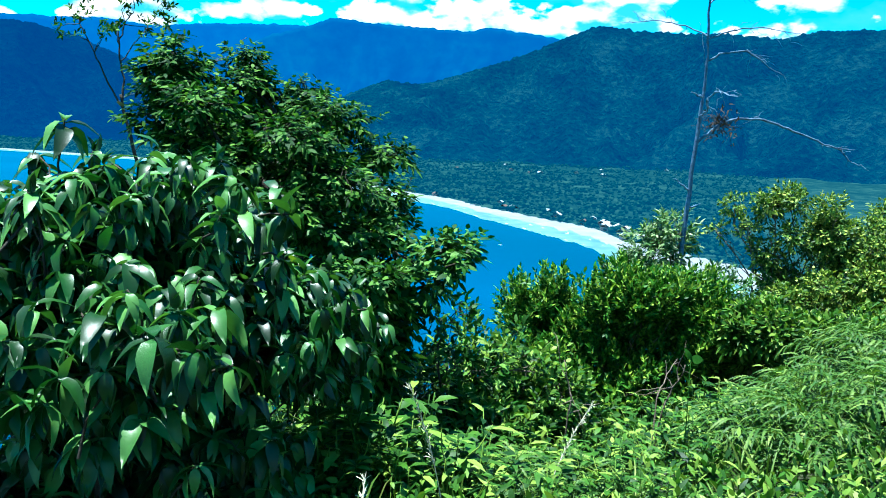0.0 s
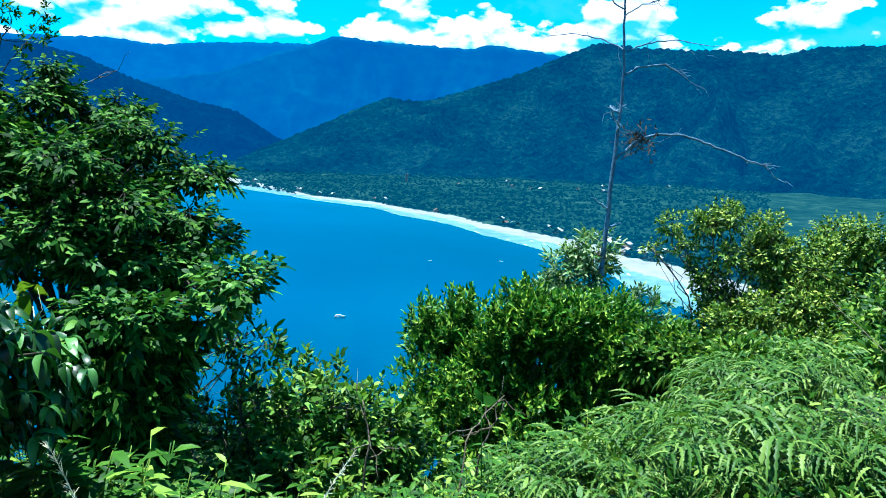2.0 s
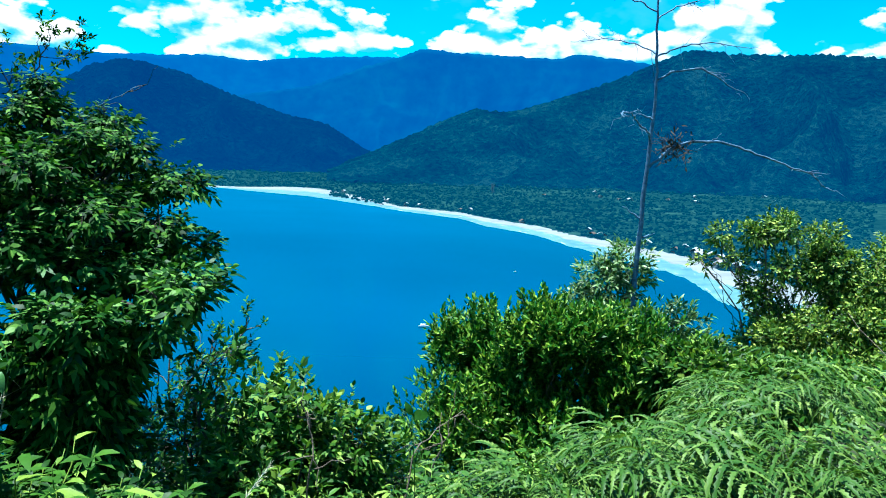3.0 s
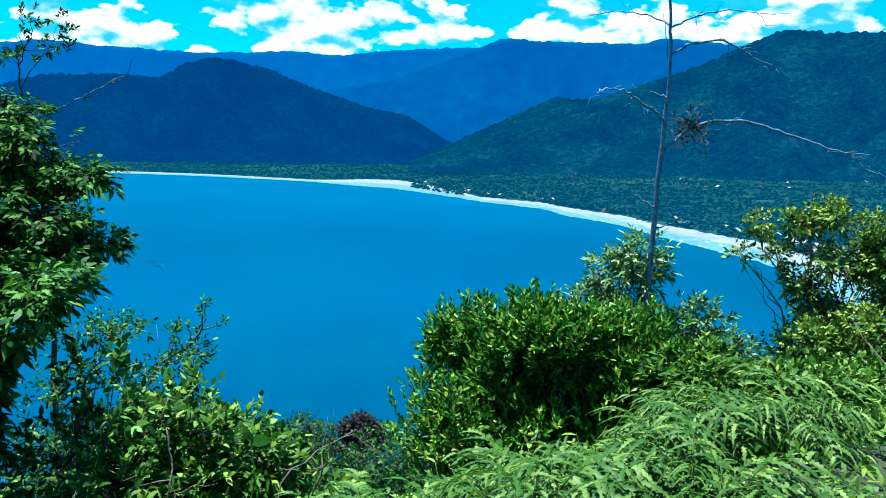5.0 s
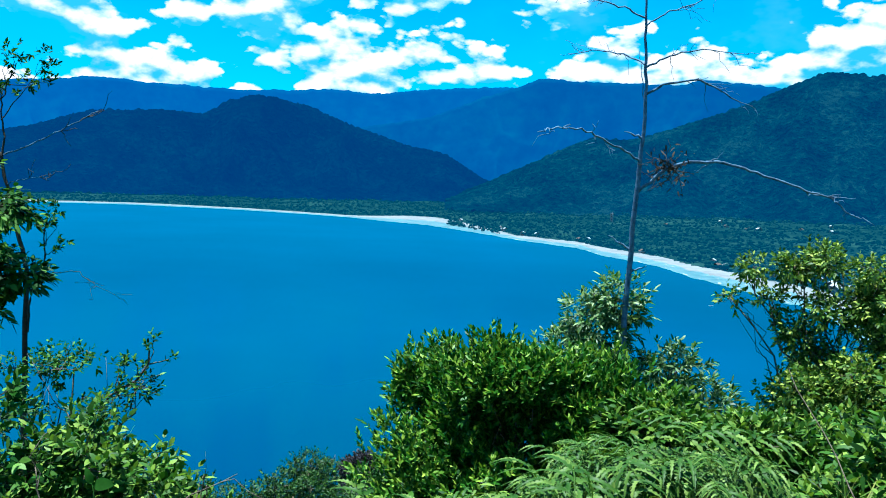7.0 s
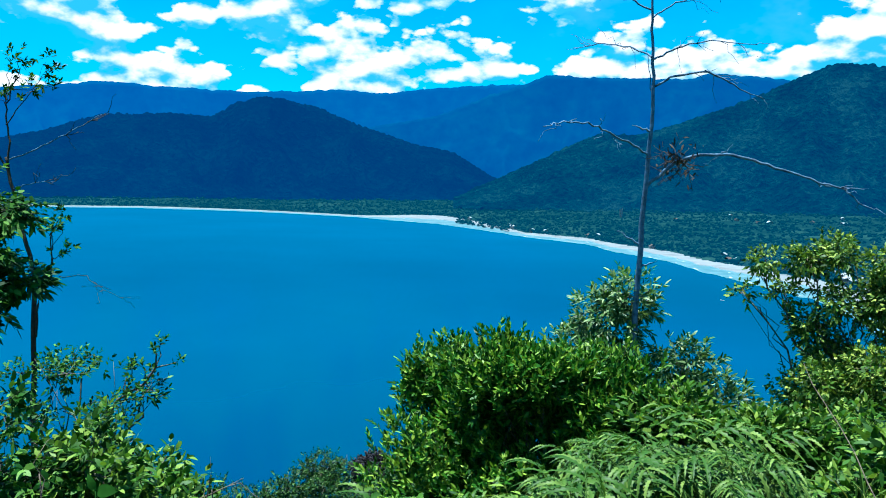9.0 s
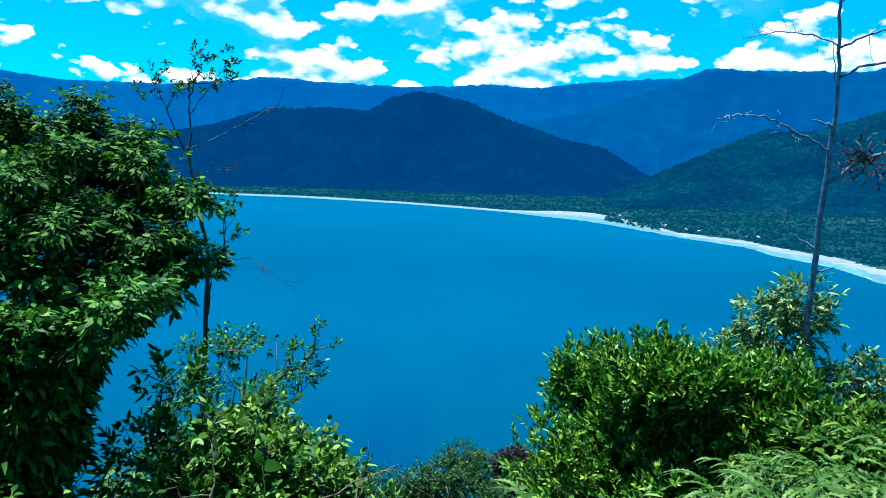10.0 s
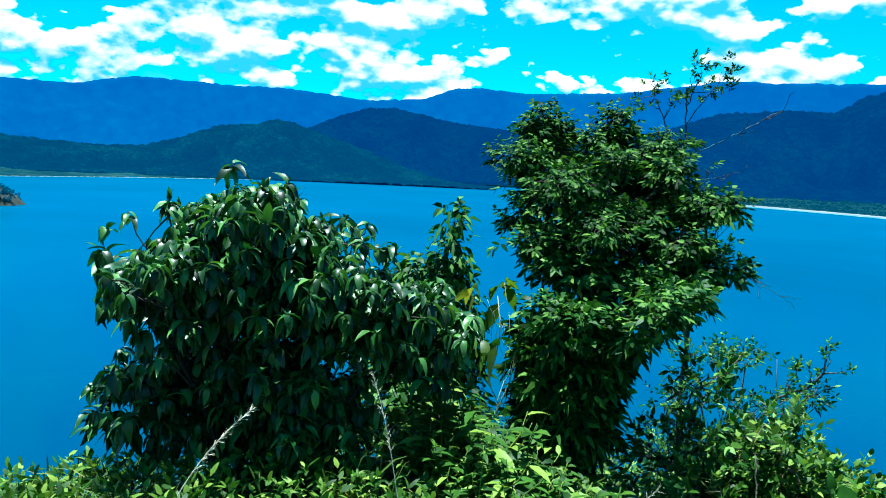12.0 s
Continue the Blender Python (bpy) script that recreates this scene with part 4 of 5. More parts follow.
# bushes further down the slope
for k, (x, y, top, w) in enumerate([(-7.0, 22.4, -8.0, 1.6), (-4.1, 18.9, -6.75, 0.5), (-9.8, 21.0, -9.0, 1.8), (-2.4, 16.0, -6.2, 1.5), (-12.5, 19.5, -9.6, 1.8),
                                    (-0.8, 13.2, -4.6, 1.3), (-4.5, 15.8, -6.2, 1.0), (-5.2, 14.2, -6.5, 1.0), (-7.2, 15.0, -7.2, 1.2), (5.0, 16.5, -4.6, 1.8), (8.6, 14.5, -0.9, 2.2), (7.2, 9.8, -0.7, 1.5), (4.7, 8.9, -1.75, 0.8), (4.55, 6.7, -1.3, 0.6), (5.2, 7.6, -1.0, 0.8), (3.85, 8.7, -1.7, 0.45), (3.2, 8.3, -1.65, 0.4)]):
    g = ground_at(x, y)
    h = max(top - g, 1.2)
    purple = k == 1
    crown_plant("slope_bush", "dry purplish brown bush on the hillside" if purple else "light green leafy bush beside the ferns" if k > 10 else "grey-green bush on the hillside below the path", "bush", (x, y, top - h), 4,
                [(0, 0, h - 0.55 * w, 0.7 * w, 0.7 * w, 0.55 * w), (0.5 * w, 0.1, h - 0.9 * w, 0.6 * w, 0.6 * w, 0.5 * w), (-0.5 * w, 0, h - 0.8 * w, 0.6 * w, 0.6 * w, 0.5 * w), (0, 0, h - 1.5 * w, 0.9 * w, 0.9 * w, 0.7 * w)],
                1500, 8, 0.18, 0.11, 0.040, M["purple"] if purple else M["herb"] if k > 10 else M["hill"], M["bark"], 50 + k, 0.04, up=0.5, split=4, shrink=0.5, rough=0.45, twigs=120, twig_r=0.008, group="bushes down the slope")

crown_plant("sapling", "slim dark green sapling at the edge of the slope", "sapling", (-0.14, 4.75, ground_at(-0.14, 4.75)), 4,
            [(0.0, 0.0, 1.25, 0.14, 0.14, 0.22), (0.12, 0.05, 0.95, 0.24, 0.22, 0.20), (-0.18, 0.0, 0.8, 0.24, 0.24, 0.22), (0.25, 0.1, 0.6, 0.3, 0.3, 0.22), (0.0, 0.0, 0.4, 0.4, 0.4, 0.25)],
            330, 7, 0.10, 0.085, 0.030, M["tree_low"], M["dark_bark"], 43, top=-0.92, stem_r=0.012, up=0.55, rough=0.4, twigs=80)

for k, (x, y, top, w) in enumerate([(0.30, 5.0, -1.20, 0.34), (-0.05, 5.35, -1.30, 0.42), (0.15, 4.55, -1.5, 0.35), (0.62, 5.2, -1.50, 0.32)]):
    crown_plant("low_shrub", "low mixed green shrub at the lip of the slope", "shrub", (x, y, ground_at(x, y)), 4,
                [(0, 0, 1.0, w * 0.6, w * 0.6, 0.25), (w * 0.6, 0.1, 0.8, w * 0.7, w * 0.7, 0.28), (-w * 0.6, 0, 0.75, w * 0.7, w * 0.7, 0.28), (0, 0, 0.45, w, w, 0.4)],
                420, 8, 0.11, 0.085, 0.030, M["herb"], M["bark"], 140 + k, top=top, stem_r=0.012, up=0.55, rough=0.45, twigs=60, shell=0.3, group="shrubs at the lip of the slope")


def grass_plume(root, tip, seed, head=0.55):
    """A tall grass stem that ends in a feathery dry plume."""
    rng = np.random.default_rng(seed)
    gz = ground_at(root[0], root[1])
    ob = thing("grass_plume", (root[0], root[1], gz), "tall dry grass stem with a pale feathery plume", "grass", "dry grass plumes")
    a, b = np.array((0, 0, -0.05)), np.array(tip) - np.array((root[0], root[1], gz))
    t = np.linspace(0, 1, 14)[:, None]
    p = a + (b - a) * t + np.array((0, 0, 0.12)) * np.sin(math.pi * t) * np.linalg.norm(b)
    part("stem", tube(p, (0.003, 0.0015), 4), M["straw"], ob)
    n = 90
    s = 1 - head * rng.random(n)
    base = np.stack([np.interp(s, t[:, 0], p[:, k]) for k in range(3)], 1)
    along = unit(p[-1] - p[-4])
    tagged(part("plume", blades(base, along + rng.normal(0, 0.33, (n, 3)), rng.normal(0, 1, (n, 3)), 0.04, 0.003, 0.2), M["straw"], ob), kind="stuff")


grass_plume((-0.28, 1.75), (-0.30, 2.22, -1.05), 151)
grass_plume((-0.02, 2.85), (-0.22, 2.75, -0.92), 152)
grass_plume((0.35, 3.55), (0.62, 3.72, -1.28), 153)


def dry_stick(name, label, pts, radius, seed, forks=4):
    rng = np.random.default_rng(seed)
    x, y = pts[0][:2]
    gz = ground_at(x, y)
    ob = thing(name, (x, y, gz), label, "stick")
    p = np.array([(0, 0, -0.05)] + [(q[0] - x, q[1] - y, q[2] - gz) for q in pts[1:]])
    s = np.linspace(0, 1, 12)
    p = np.stack([np.interp(s, np.linspace(0, 1, len(p)), p[:, k]) for k in range(3)], 1) + rng.normal(0, 0.006, (12, 3))
    part("stem", tube(p, (radius, radius * 0.4), 5), M["bark"], ob)
    for k in range(forks):
        i = int(rng.integers(5, 11))
        part("twig", tube(bent(rng, p[i], p[i] + unit(rng.normal(0, 1, 3) + (0, 0, 0.8)) * rng.uniform(0.12, 0.3), 5, 0.08), (radius * 0.5, 0.001), 4), M["bark"], ob)


dry_stick("leaning_stalk", "pale dry stalk leaning over the ferns", [(4.25, 5.5, 0), (4.15, 5.75, -1.32), (3.9, 6.6, -0.9)], 0.005, 161, 0)
dry_stick("dry_stalk", "pale dry stalk leaning at the lip of the slope", [(1.08, 4.3, 0), (1.12, 4.45, -1.42), (1.32, 4.85, -1.32)], 0.006, 164, 2)
dry_stick("dead_twig", "grey dead twig standing among the herbs", [(1.15, 4.6, 0), (1.2, 4.6, -1.55), (1.32, 4.62, -1.30)], 0.008, 162)
dry_stick("dead_twig", "grey dead twig standing among the herbs", [(0.55, 4.3, 0), (0.6, 4.35, -1.5), (0.55, 4.4, -1.25)], 0.007, 163)


def seedling():
    """A thin stalk with two dark oval leaves at its tip."""
    x, y = 1.18, 4.06
    gz = ground_at(x, y)
    ob = thing("seedling", (x, y, gz), "thin seedling with two dark oval leaves", "plant")
    top = -1.11 - gz
    part("stem", tube([(0.03, 0.05, -0.05), (0.02, 0.03, top * 0.5), (0, 0, top)], (0.004, 0.002), 5), M["tree_low"], ob)
    lv, lf = BIG_LEAF
    for way, size, width in (((0.95, 0.26, 0.10), 0.085, 1.5), ((-0.45, -0.10, 0.9), 0.075, 1.1)):
        d = unit(np.array(way))
        side = unit(np.cross((0.2, -0.9, 0.5), d))
        nor = np.cross(d, side)
        v = np.array((0, 0, top)) + size * (lv[:, :1] * d + lv[:, 1:2] * side * width + lv[:, 2:] * nor * 0.4)
        part("leaf", (v, lf), M["tree"], ob)


seedling()


def bare_branch(ob, pts, radius, seed):
    """A thin outer branch of the shrub with small dark leaf tufts at its tips."""
    rng = np.random.default_rng(seed)
    p = np.array(pts) - np.array(ob.location)
    s = np.linspace(0, 1, 16)
    p = np.stack([np.interp(s, np.linspace(0, 1, len(p)), p[:, k]) for k in range(3)], 1) + rng.normal(0, 0.006, (16, 3))
    limb = part("branch", tube(p, (radius, radius * 0.4), 6), M["bark"], ob)
    tips = [p[-1]]
    for k in range(7):
        i = int(rng.integers(6, 15))
        e = p[i] + unit(rng.normal(0, 0.45, 3) + (0.1, 0, 1.0)) * rng.uniform(0.12, 0.30)
        part("twig", tube(bent(rng, p[i], e, 5, 0.06), (radius * 0.5, 0.002), 4), M["bark"], limb)
        tips.append(e)
    tips = np.repeat(np.array(tips), 3, 0) + rng.normal(0, 0.025, (len(tips) * 3, 3))
    geo, _ = sprigs(rng, tips, np.tile((0, 0, 1.0), (len(tips), 1)), 6, 0.05, 0.07, 0.024, 0.5, 1.0, 0.3)
    tagged(part("foliage", geo, M["tree"], limb), kind="stuff")


bare_branch(twiggy, [(-1.80, 6.85, -2.6), (-1.48, 6.96, -2.08), (-1.32, 6.96, -1.80), (-1.09, 6.96, -1.68), (-0.92, 6.96, -1.50), (-0.90, 6.96, -1.36)], 0.016, 171)

# ---------------------------------------------------------------- ferns and herbs
def frond_mesh(seed, length=0.4, pairs=10):
    """An arching frond: drooping side fingers, each toothed like a comb."""
    rng = np.random.default_rng(seed)
    t = np.linspace(0, 1, 9)
    spine = np.stack([t * length, np.zeros(9), 0.32 * length * np.sin(t * 2.4) - 0.15 * length * t * t], 1)
    geo = [tube(spine, (0.004, 0.0012), 4)]
    for q in np.linspace(0.25, 1.0, pairs):
        c = np.array([np.interp(q, t, spine[:, 0]), 0, np.interp(q, t, spine[:, 2])])
        for side in (-1, 1):
            d = unit(np.array((0.55 + 0.4 * rng.random(), side, 0.25 + 0.25 * rng.normal())))
            reach = length * (0.50 * math.sin(math.pi * (0.15 + 0.75 * q)) ** 0.6 + 0.16) * rng.uniform(0.8, 1.2)
            s = np.linspace(0.03, 1.0, 14)
            p = c + d * (s * reach)[:, None]
            p[:, 2] -= 0.85 * reach * s ** 2
            ax = unit(np.gradient(p, axis=0))
            sd = unit(np.cross(ax, (0.05, 0.0, 1.0)))
            nor = np.cross(sd, ax)
            w = (0.050 * length * (1.08 - s ** 2.5) * np.where(np.arange(14) % 2, 1.0, 0.45))[:, None]
            v = np.stack([p - sd * w + nor * w * 0.3 + ax * w * 0.5, p, p + sd * w + nor * w * 0.3 + ax * w * 0.5], 1).reshape(-1, 3)
            f = []
            for k in range(13):
                a, b = 3 * k, 3 * k + 3
                f += [(a, a + 1, b + 1), (a, b + 1, b), (a + 1, a + 2, b + 2), (a + 1, b + 2, b + 1)]
            geo.append((v, f))
    return mesh_of("frond", *joined(geo))


FRONDS = [frond_mesh(s, L, p) for s, L, p in ((1, 0.34, 4), (2, 0.29, 4), (3, 0.38, 5))]
for me in FRONDS:
    me.materials.append(M["fern"])


def fern_clump(seed, count=11):
    rng = np.random.default_rng(seed)
    ob = thing("fern", (0, 0, 0), "bright green arching ferns forming a thicket", "fern", "fern thicket")
    for k in range(count):
        fr = part("frond", FRONDS[k % 3], M["fern"], ob)
        r = rng.uniform(0.0, 0.32)
        a = k * 2.4 + rng.uniform(-0.4, 0.4)
        s = rng.uniform(0.75, 1.2)
        fr.matrix_local = Matrix.Translation((math.cos(a) * r, math.sin(a) * r, rng.choice([0.08, 0.25, 0.44]) + rng.uniform(-0.03, 0.03))) @ Euler((rng.uniform(-0.35, 0.35), rng.uniform(-0.6, 0.25), a + rng.uniform(-0.9, 0.9))).to_matrix().to_4x4() @ Matrix.Scale(s, 4)
    return ob


def herb(seed, leaf_len, leaf_w, height, count):
    rng = np.random.default_rng(seed)
    ob = thing("herb", (0, 0, 0), "leafy light green herb growing on the hilltop", "plant", "herbs beside the path")
    geo, base, way = [], [], []
    for k in range(5):
        e = np.array([rng.normal(0, 0.12), rng.normal(0, 0.12), height * rng.uniform(0.6, 1.0)])
        p = bent(rng, (rng.normal(0, 0.03), rng.normal(0, 0.03), -0.05), e, 6, 0.05)
        geo.append(tube(p, (0.005, 0.002), 4))
        for q in range(count):
            i = rng.uniform(0.25, 1.0)
            c = np.array([np.interp(i, np.linspace(0, 1, 6), p[:, j]) for j in range(3)])
            a = q * 2.4 + k
            base.append(c)
            way.append((math.cos(a), math.sin(a), rng.uniform(0.0, 0.7)))
    n = len(base)
    part("stem", joined(geo), M["herb"], ob)
    part("leaves", blades(np.array(base), np.array(way), np.tile((0, 0, 1.0), (n, 1)) + rng.normal(0, 0.2, (n, 3)), leaf_len * rng.uniform(0.6, 1.15, n), leaf_w * rng.uniform(0.7, 1.1, n), 0.3, 0.25), M["herb"], ob)
    return ob


def off_path(x, y, gap):
    """Whether a place keeps clear of the trodden path."""
    q = np.array([(0, -3), (0, 0), (0.9, 0.25), (1.65, 0.57), (2.5, 1.1), (3.4, 1.78), (5, 2.4)], float)
    p = np.array((x, y))
    for a, b in zip(q[:-1], q[1:]):
        t = np.clip((p - a) @ (b - a) / ((b - a) @ (b - a)), 0, 1)
        if np.linalg.norm(a + (b - a) * t - p) < gap:
            return False
    return True


def scatter(kinds, zones, seed, gap, lift=0.0):
    """Copies of the first plants over elliptical patches (x, y, rx, ry, count, size)."""
    rng = np.random.default_rng(seed)
    first = True
    for x, y, rx, ry, count, size in zones:
        for k in range(count):
            for _ in range(20):
                a, r = rng.uniform(0, 6.283), math.sqrt(rng.random())
                px, py = x + math.cos(a) * r * rx, y + math.sin(a) * r * ry
                if off_path(px, py, gap):
                    break
            else:
                continue
            s = size * rng.uniform(0.75, 1.2)
            m = pose(px, py, ground_at(px, py) - 0.03 + lift, rng.uniform(-8, 8), rng.uniform(-8, 8), rng.uniform(0, 360))
            ob = copy_thing(kinds[int(rng.integers(len(kinds)))], m)
            ob.scale = (s, s, s)


ferns = [fern_clump(s) for s in (61, 62, 63)]
for k, ob in enumerate(ferns):
    ob.location = (2.9 + 0.3 * k, 5.6 + 0.2 * k, ground_at(2.9 + 0.3 * k, 5.6 + 0.2 * k))
    ob.scale = (0.7, 0.7, 0.7)
scatter(ferns, [(3.12, 5.9, 0.42, 0.42, 26, 0.58), (3.5, 6.0, 0.25, 0.35, 8, 0.52), (2.55, 5.1, 0.4, 0.35, 14, 0.58), (3.6, 4.6, 0.5, 0.4, 14, 0.6), (2.6, 4.5, 0.6, 0.4, 18, 0.66), (1.8, 4.0, 0.45, 0.45, 13, 0.52), (0.45, 3.6, 0.5, 0.35, 18, 0.46), (-0.4, 4.0, 0.6, 0.45, 20, 0.50)], 71, 1.6)
herbs = [herb(81, 0.115, 0.040, 0.42, 12), herb(82, 0.085, 0.028, 0.50, 14), herb(83, 0.12, 0.044, 0.36, 10)]
for k, ob in enumerate(herbs):
    ob.location = (0.2 + 0.3 * k, 4.2, ground_at(0.2 + 0.3 * k, 4.2))
scatter(herbs, [(0.5, 4.1, 1.2, 0.9, 66, 0.85), (-0.35, 3.65, 0.6, 0.5, 26, 1.0), (-0.9, 3.7, 0.8, 0.6, 26, 1.0), (-0.50, 3.55, 0.40, 0.32, 20, 1.25), (-0.15, 3.75, 0.45, 0.3, 12, 1.1), (0.4, 6.0, 1.4, 1.0, 40, 1.0), (1.9, 6.6, 1.0, 0.9, 30, 1.0), (-1.2, 6.0, 1.0, 0.7, 26, 1.0),
                (4.3, 10.0, 1.4, 1.0, 26, 1.2), (-0.2, 2.7, 0.6, 0.5, 8, 0.6)], 91, 1.35)


def undergrowth():
    """The low leafy cover of the hilltop and the slope, too dense to count."""
    rng = np.random.default_rng(101)
    n = 6500
    a, r = rng.uniform(-0.9, 1.9, n), 2.2 + 20 * rng.random(n) ** 1.7
    x, y = 1.7 - np.sin(a) * r, 0.9 + np.cos(a) * r
    a, q = rng.uniform(1.9, 5.38, 2600), 1.5 + 12 * rng.random(2600) ** 0.8
    x, y, r = np.concatenate([x, 1.7 - np.sin(a) * q]), np.concatenate([y, 0.9 + np.cos(a) * q]), np.concatenate([r, q])
    keep = np.array([off_path(px, py, 1.1) for px, py in zip(x, y)])
    x, y, r = x[keep], y[keep], r[keep]
    size = 0.7 + r * 0.05
    pos = np.stack([x, y, hill_height(x, y) + rng.random(len(x)) * 0.12 * size], 1)
    geo, _ = sprigs(rng, pos, np.tile((0, 0, 1.0), (len(x), 1)), 8, 0.16, 0.088, 0.027, 0.6, 1.0, 0.25, 0.25, 0.6)
    tagged(part("undergrowth", geo, M["herb"]), "dense low green leaves covering the hillside soil", "undergrowth", kind="stuff")


undergrowth()


def grass():
    """Long thin blades that stand between the herbs."""
    rng = np.random.default_rng(103)
    n = 420
    a, r = rng.uniform(-0.9, 1.6, n), 2.0 + 5.5 * rng.random(n)
    x, y = 1.7 - np.sin(a) * r, 0.9 + np.cos(a) * r
    keep = np.array([off_path(px, py, 1.4) for px, py in zip(x, y)])
    x, y = np.repeat(x[keep], 14) + rng.normal(0, 0.05, keep.sum() * 14), np.repeat(y[keep], 14) + rng.normal(0, 0.05, keep.sum() * 14)
    pos = np.stack([x, y, hill_height(x, y) - 0.02], 1)
    way = rng.normal(0, 0.4, (len(x), 3)) + (0, 0, 1.0)
    nor = rng.normal(0, 1, (len(x), 3)) * (1, 1, 0.2)
    geo = blades(pos, way, nor, rng.uniform(0.25, 0.6, len(x)), rng.uniform(0.006, 0.012, len(x)), 0.45, 0.2)
    tagged(part("grass", geo, M["grass"]), "long thin yellow-green grass blades among the herbs", "grass", kind="stuff")


grass()

# ---------------------------------------------------------------- the far shore
def coastal_woods():
    """Trees of the coastal plain, seen from afar: several leafy lumps each."""
    rng = np.random.default_rng(111)
    n = 12000
    a = rng.uniform(-20, 47, n)
    d = rng.random(n) ** 1.25 * 1650
    sh, sa = table(SHORE, a), table(SAND, a)
    r = sh + sa + 4 + d
    ok = (r < 2950) & ((a > 15) | (r < 2300))
    on_spit = np.arange(n) < 90
    a = np.where(on_spit, rng.uniform(13.6, 17.6, n), a)
    r = np.where(on_spit, table(SHORE, a) + 30 + rng.random(n) * 120, r)
    a, r = a[ok | on_spit], r[ok | on_spit]
    n = len(a)
    x, y = -np.sin(np.radians(a)) * r, np.cos(np.radians(a)) * r
    z = land_height(x, y)
    g = (1 + 5 ** 0.5) / 2
    ico = unit(np.array([(-1, g, 0), (1, g, 0), (-1, -g, 0), (1, -g, 0), (0, -1, g), (0, 1, g), (0, -1, -g), (0, 1, -g), (g, 0, -1), (g, 0, 1), (-g, 0, -1), (-g, 0, 1)], float))
    tri = np.array([(0, 11, 5), (0, 5, 1), (0, 1, 7), (0, 7, 10), (0, 10, 11), (1, 5, 9), (5, 11, 4), (11, 10, 2), (10, 7, 6), (7, 1, 8), (3, 9, 4), (3, 4, 2), (3, 2, 6), (3, 6, 8), (3, 8, 9), (4, 9, 5), (2, 4, 11), (6, 2, 10), (8, 6, 7), (9, 8, 1)])
    k = 3
    h = rng.uniform(3, 8, n)
    c = np.stack([x, y, z + h * 0.55], 1)[:, None] + rng.normal(0, 1, (n, k, 3)) * (h[:, None, None] * np.array([0.3, 0.3, 0.18]))
    s = h[:, None, None, None] * rng.uniform(0.28, 0.5, (n, k, 1, 1))
    v = c[:, :, None] + ico[None, None] * s * rng.uniform(0.65, 1.3, (n, k, 12, 1)) * np.array([1.0, 1.0, 0.8])
    f = tri[None] + (np.arange(n * k) * 12)[:, None, None]
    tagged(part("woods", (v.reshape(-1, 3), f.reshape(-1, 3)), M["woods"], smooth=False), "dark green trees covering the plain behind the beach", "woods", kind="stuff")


def woods_material():
    m, nodes, wire, bsdf, out = blank("far_tree_leaves")
    rnd = nodes.new("ShaderNodeNewGeometry").outputs["Random Per Island"]
    wire(ramp(nodes, wire, rnd, [(0.0, rgb("06120d")), (0.6, rgb("0d2016")), (1.0, rgb("203626"))]), bsdf.inputs["Base Color"])
    bsdf.inputs["Roughness"].default_value = 0.9
    bsdf.inputs["Specular IOR Level"].default_value = 0.0
    # bluish distance haze painted in: the leaves give off a faint glow
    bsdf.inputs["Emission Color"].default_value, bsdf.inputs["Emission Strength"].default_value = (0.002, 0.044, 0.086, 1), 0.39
    return m


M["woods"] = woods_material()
M["white"] = plain_material("painted_wall", "747a7c", "989ea0", 0.8, 0.6, 0.1, 0.02)
M["roof"] = plain_material("clay_roof", "38302c", "52443c", 0.85, 1.5, 0.3, 0.05)
M["grey_roof"] = plain_material("grey_roof", "6c7274", "949a9c", 0.7, 1.5, 0.2, 0.05)
M["glass"] = plain_material("dark_window", "10161c", "26303a", 0.2, 2.0, 0.0, 0.01, 0.6)
M["hull"] = plain_material("boat_hull", "d8dadc", "f0f2f2", 0.4, 2.0, 0.05, 0.01, 0.5)
M["hull_dark"] = plain_material("boat_deck", "5a3c28", "80583c", 0.6, 4.0, 0.1, 0.01)
M["rock"] = plain_material("shore_rock", "18201d", "2e3832", 0.9, 0.2, 0.8, 1.0)
coastal_woods()


def shore_strip(name, label, category, material, a0, a1, inner, outer, seed, lift, breaks=0.0):
    """A thin uneven sheet along the waterline; inner and outer are shares of the sand's width."""
    rng = np.random.default_rng(seed)
    a = np.arange(a0, a1, 0.08)
    sh, sa = table(SHORE, a), table(SAND, a)
    wave = np.array([noise.noise(Vector((q * 1.3, seed, 0))) + 0.5 * noise.noise(Vector((q * 5.1, seed, 4))) for q in a])
    lo, hi = sh + sa * (inner + 0.10 * wave), sh + sa * (outer + 0.16 * np.roll(wave, 5))
    v, f = [], []
    gap = np.array([noise.noise(Vector((q * 2.2, seed + 9, 1))) for q in a])
    for k in range(len(a)):
        thin = max(0.0, min(1.0, (gap[k] - breaks) * 6)) if breaks else 1.0
        for r in (lo[k], lo[k] + max(0.05, (hi[k] - lo[k]) * thin)):
            p = bearing(a[k], r)
            v.append((p.x, p.y, max(SEA, float(land_height(np.array([p.x]), np.array([p.y]))[0])) + lift))
        if k and thin > 0:
            f += [(2 * k - 2, 2 * k - 1, 2 * k + 1), (2 * k - 2, 2 * k + 1, 2 * k)]
    tagged(part(name, (v, f), material), label, category, kind="structure")


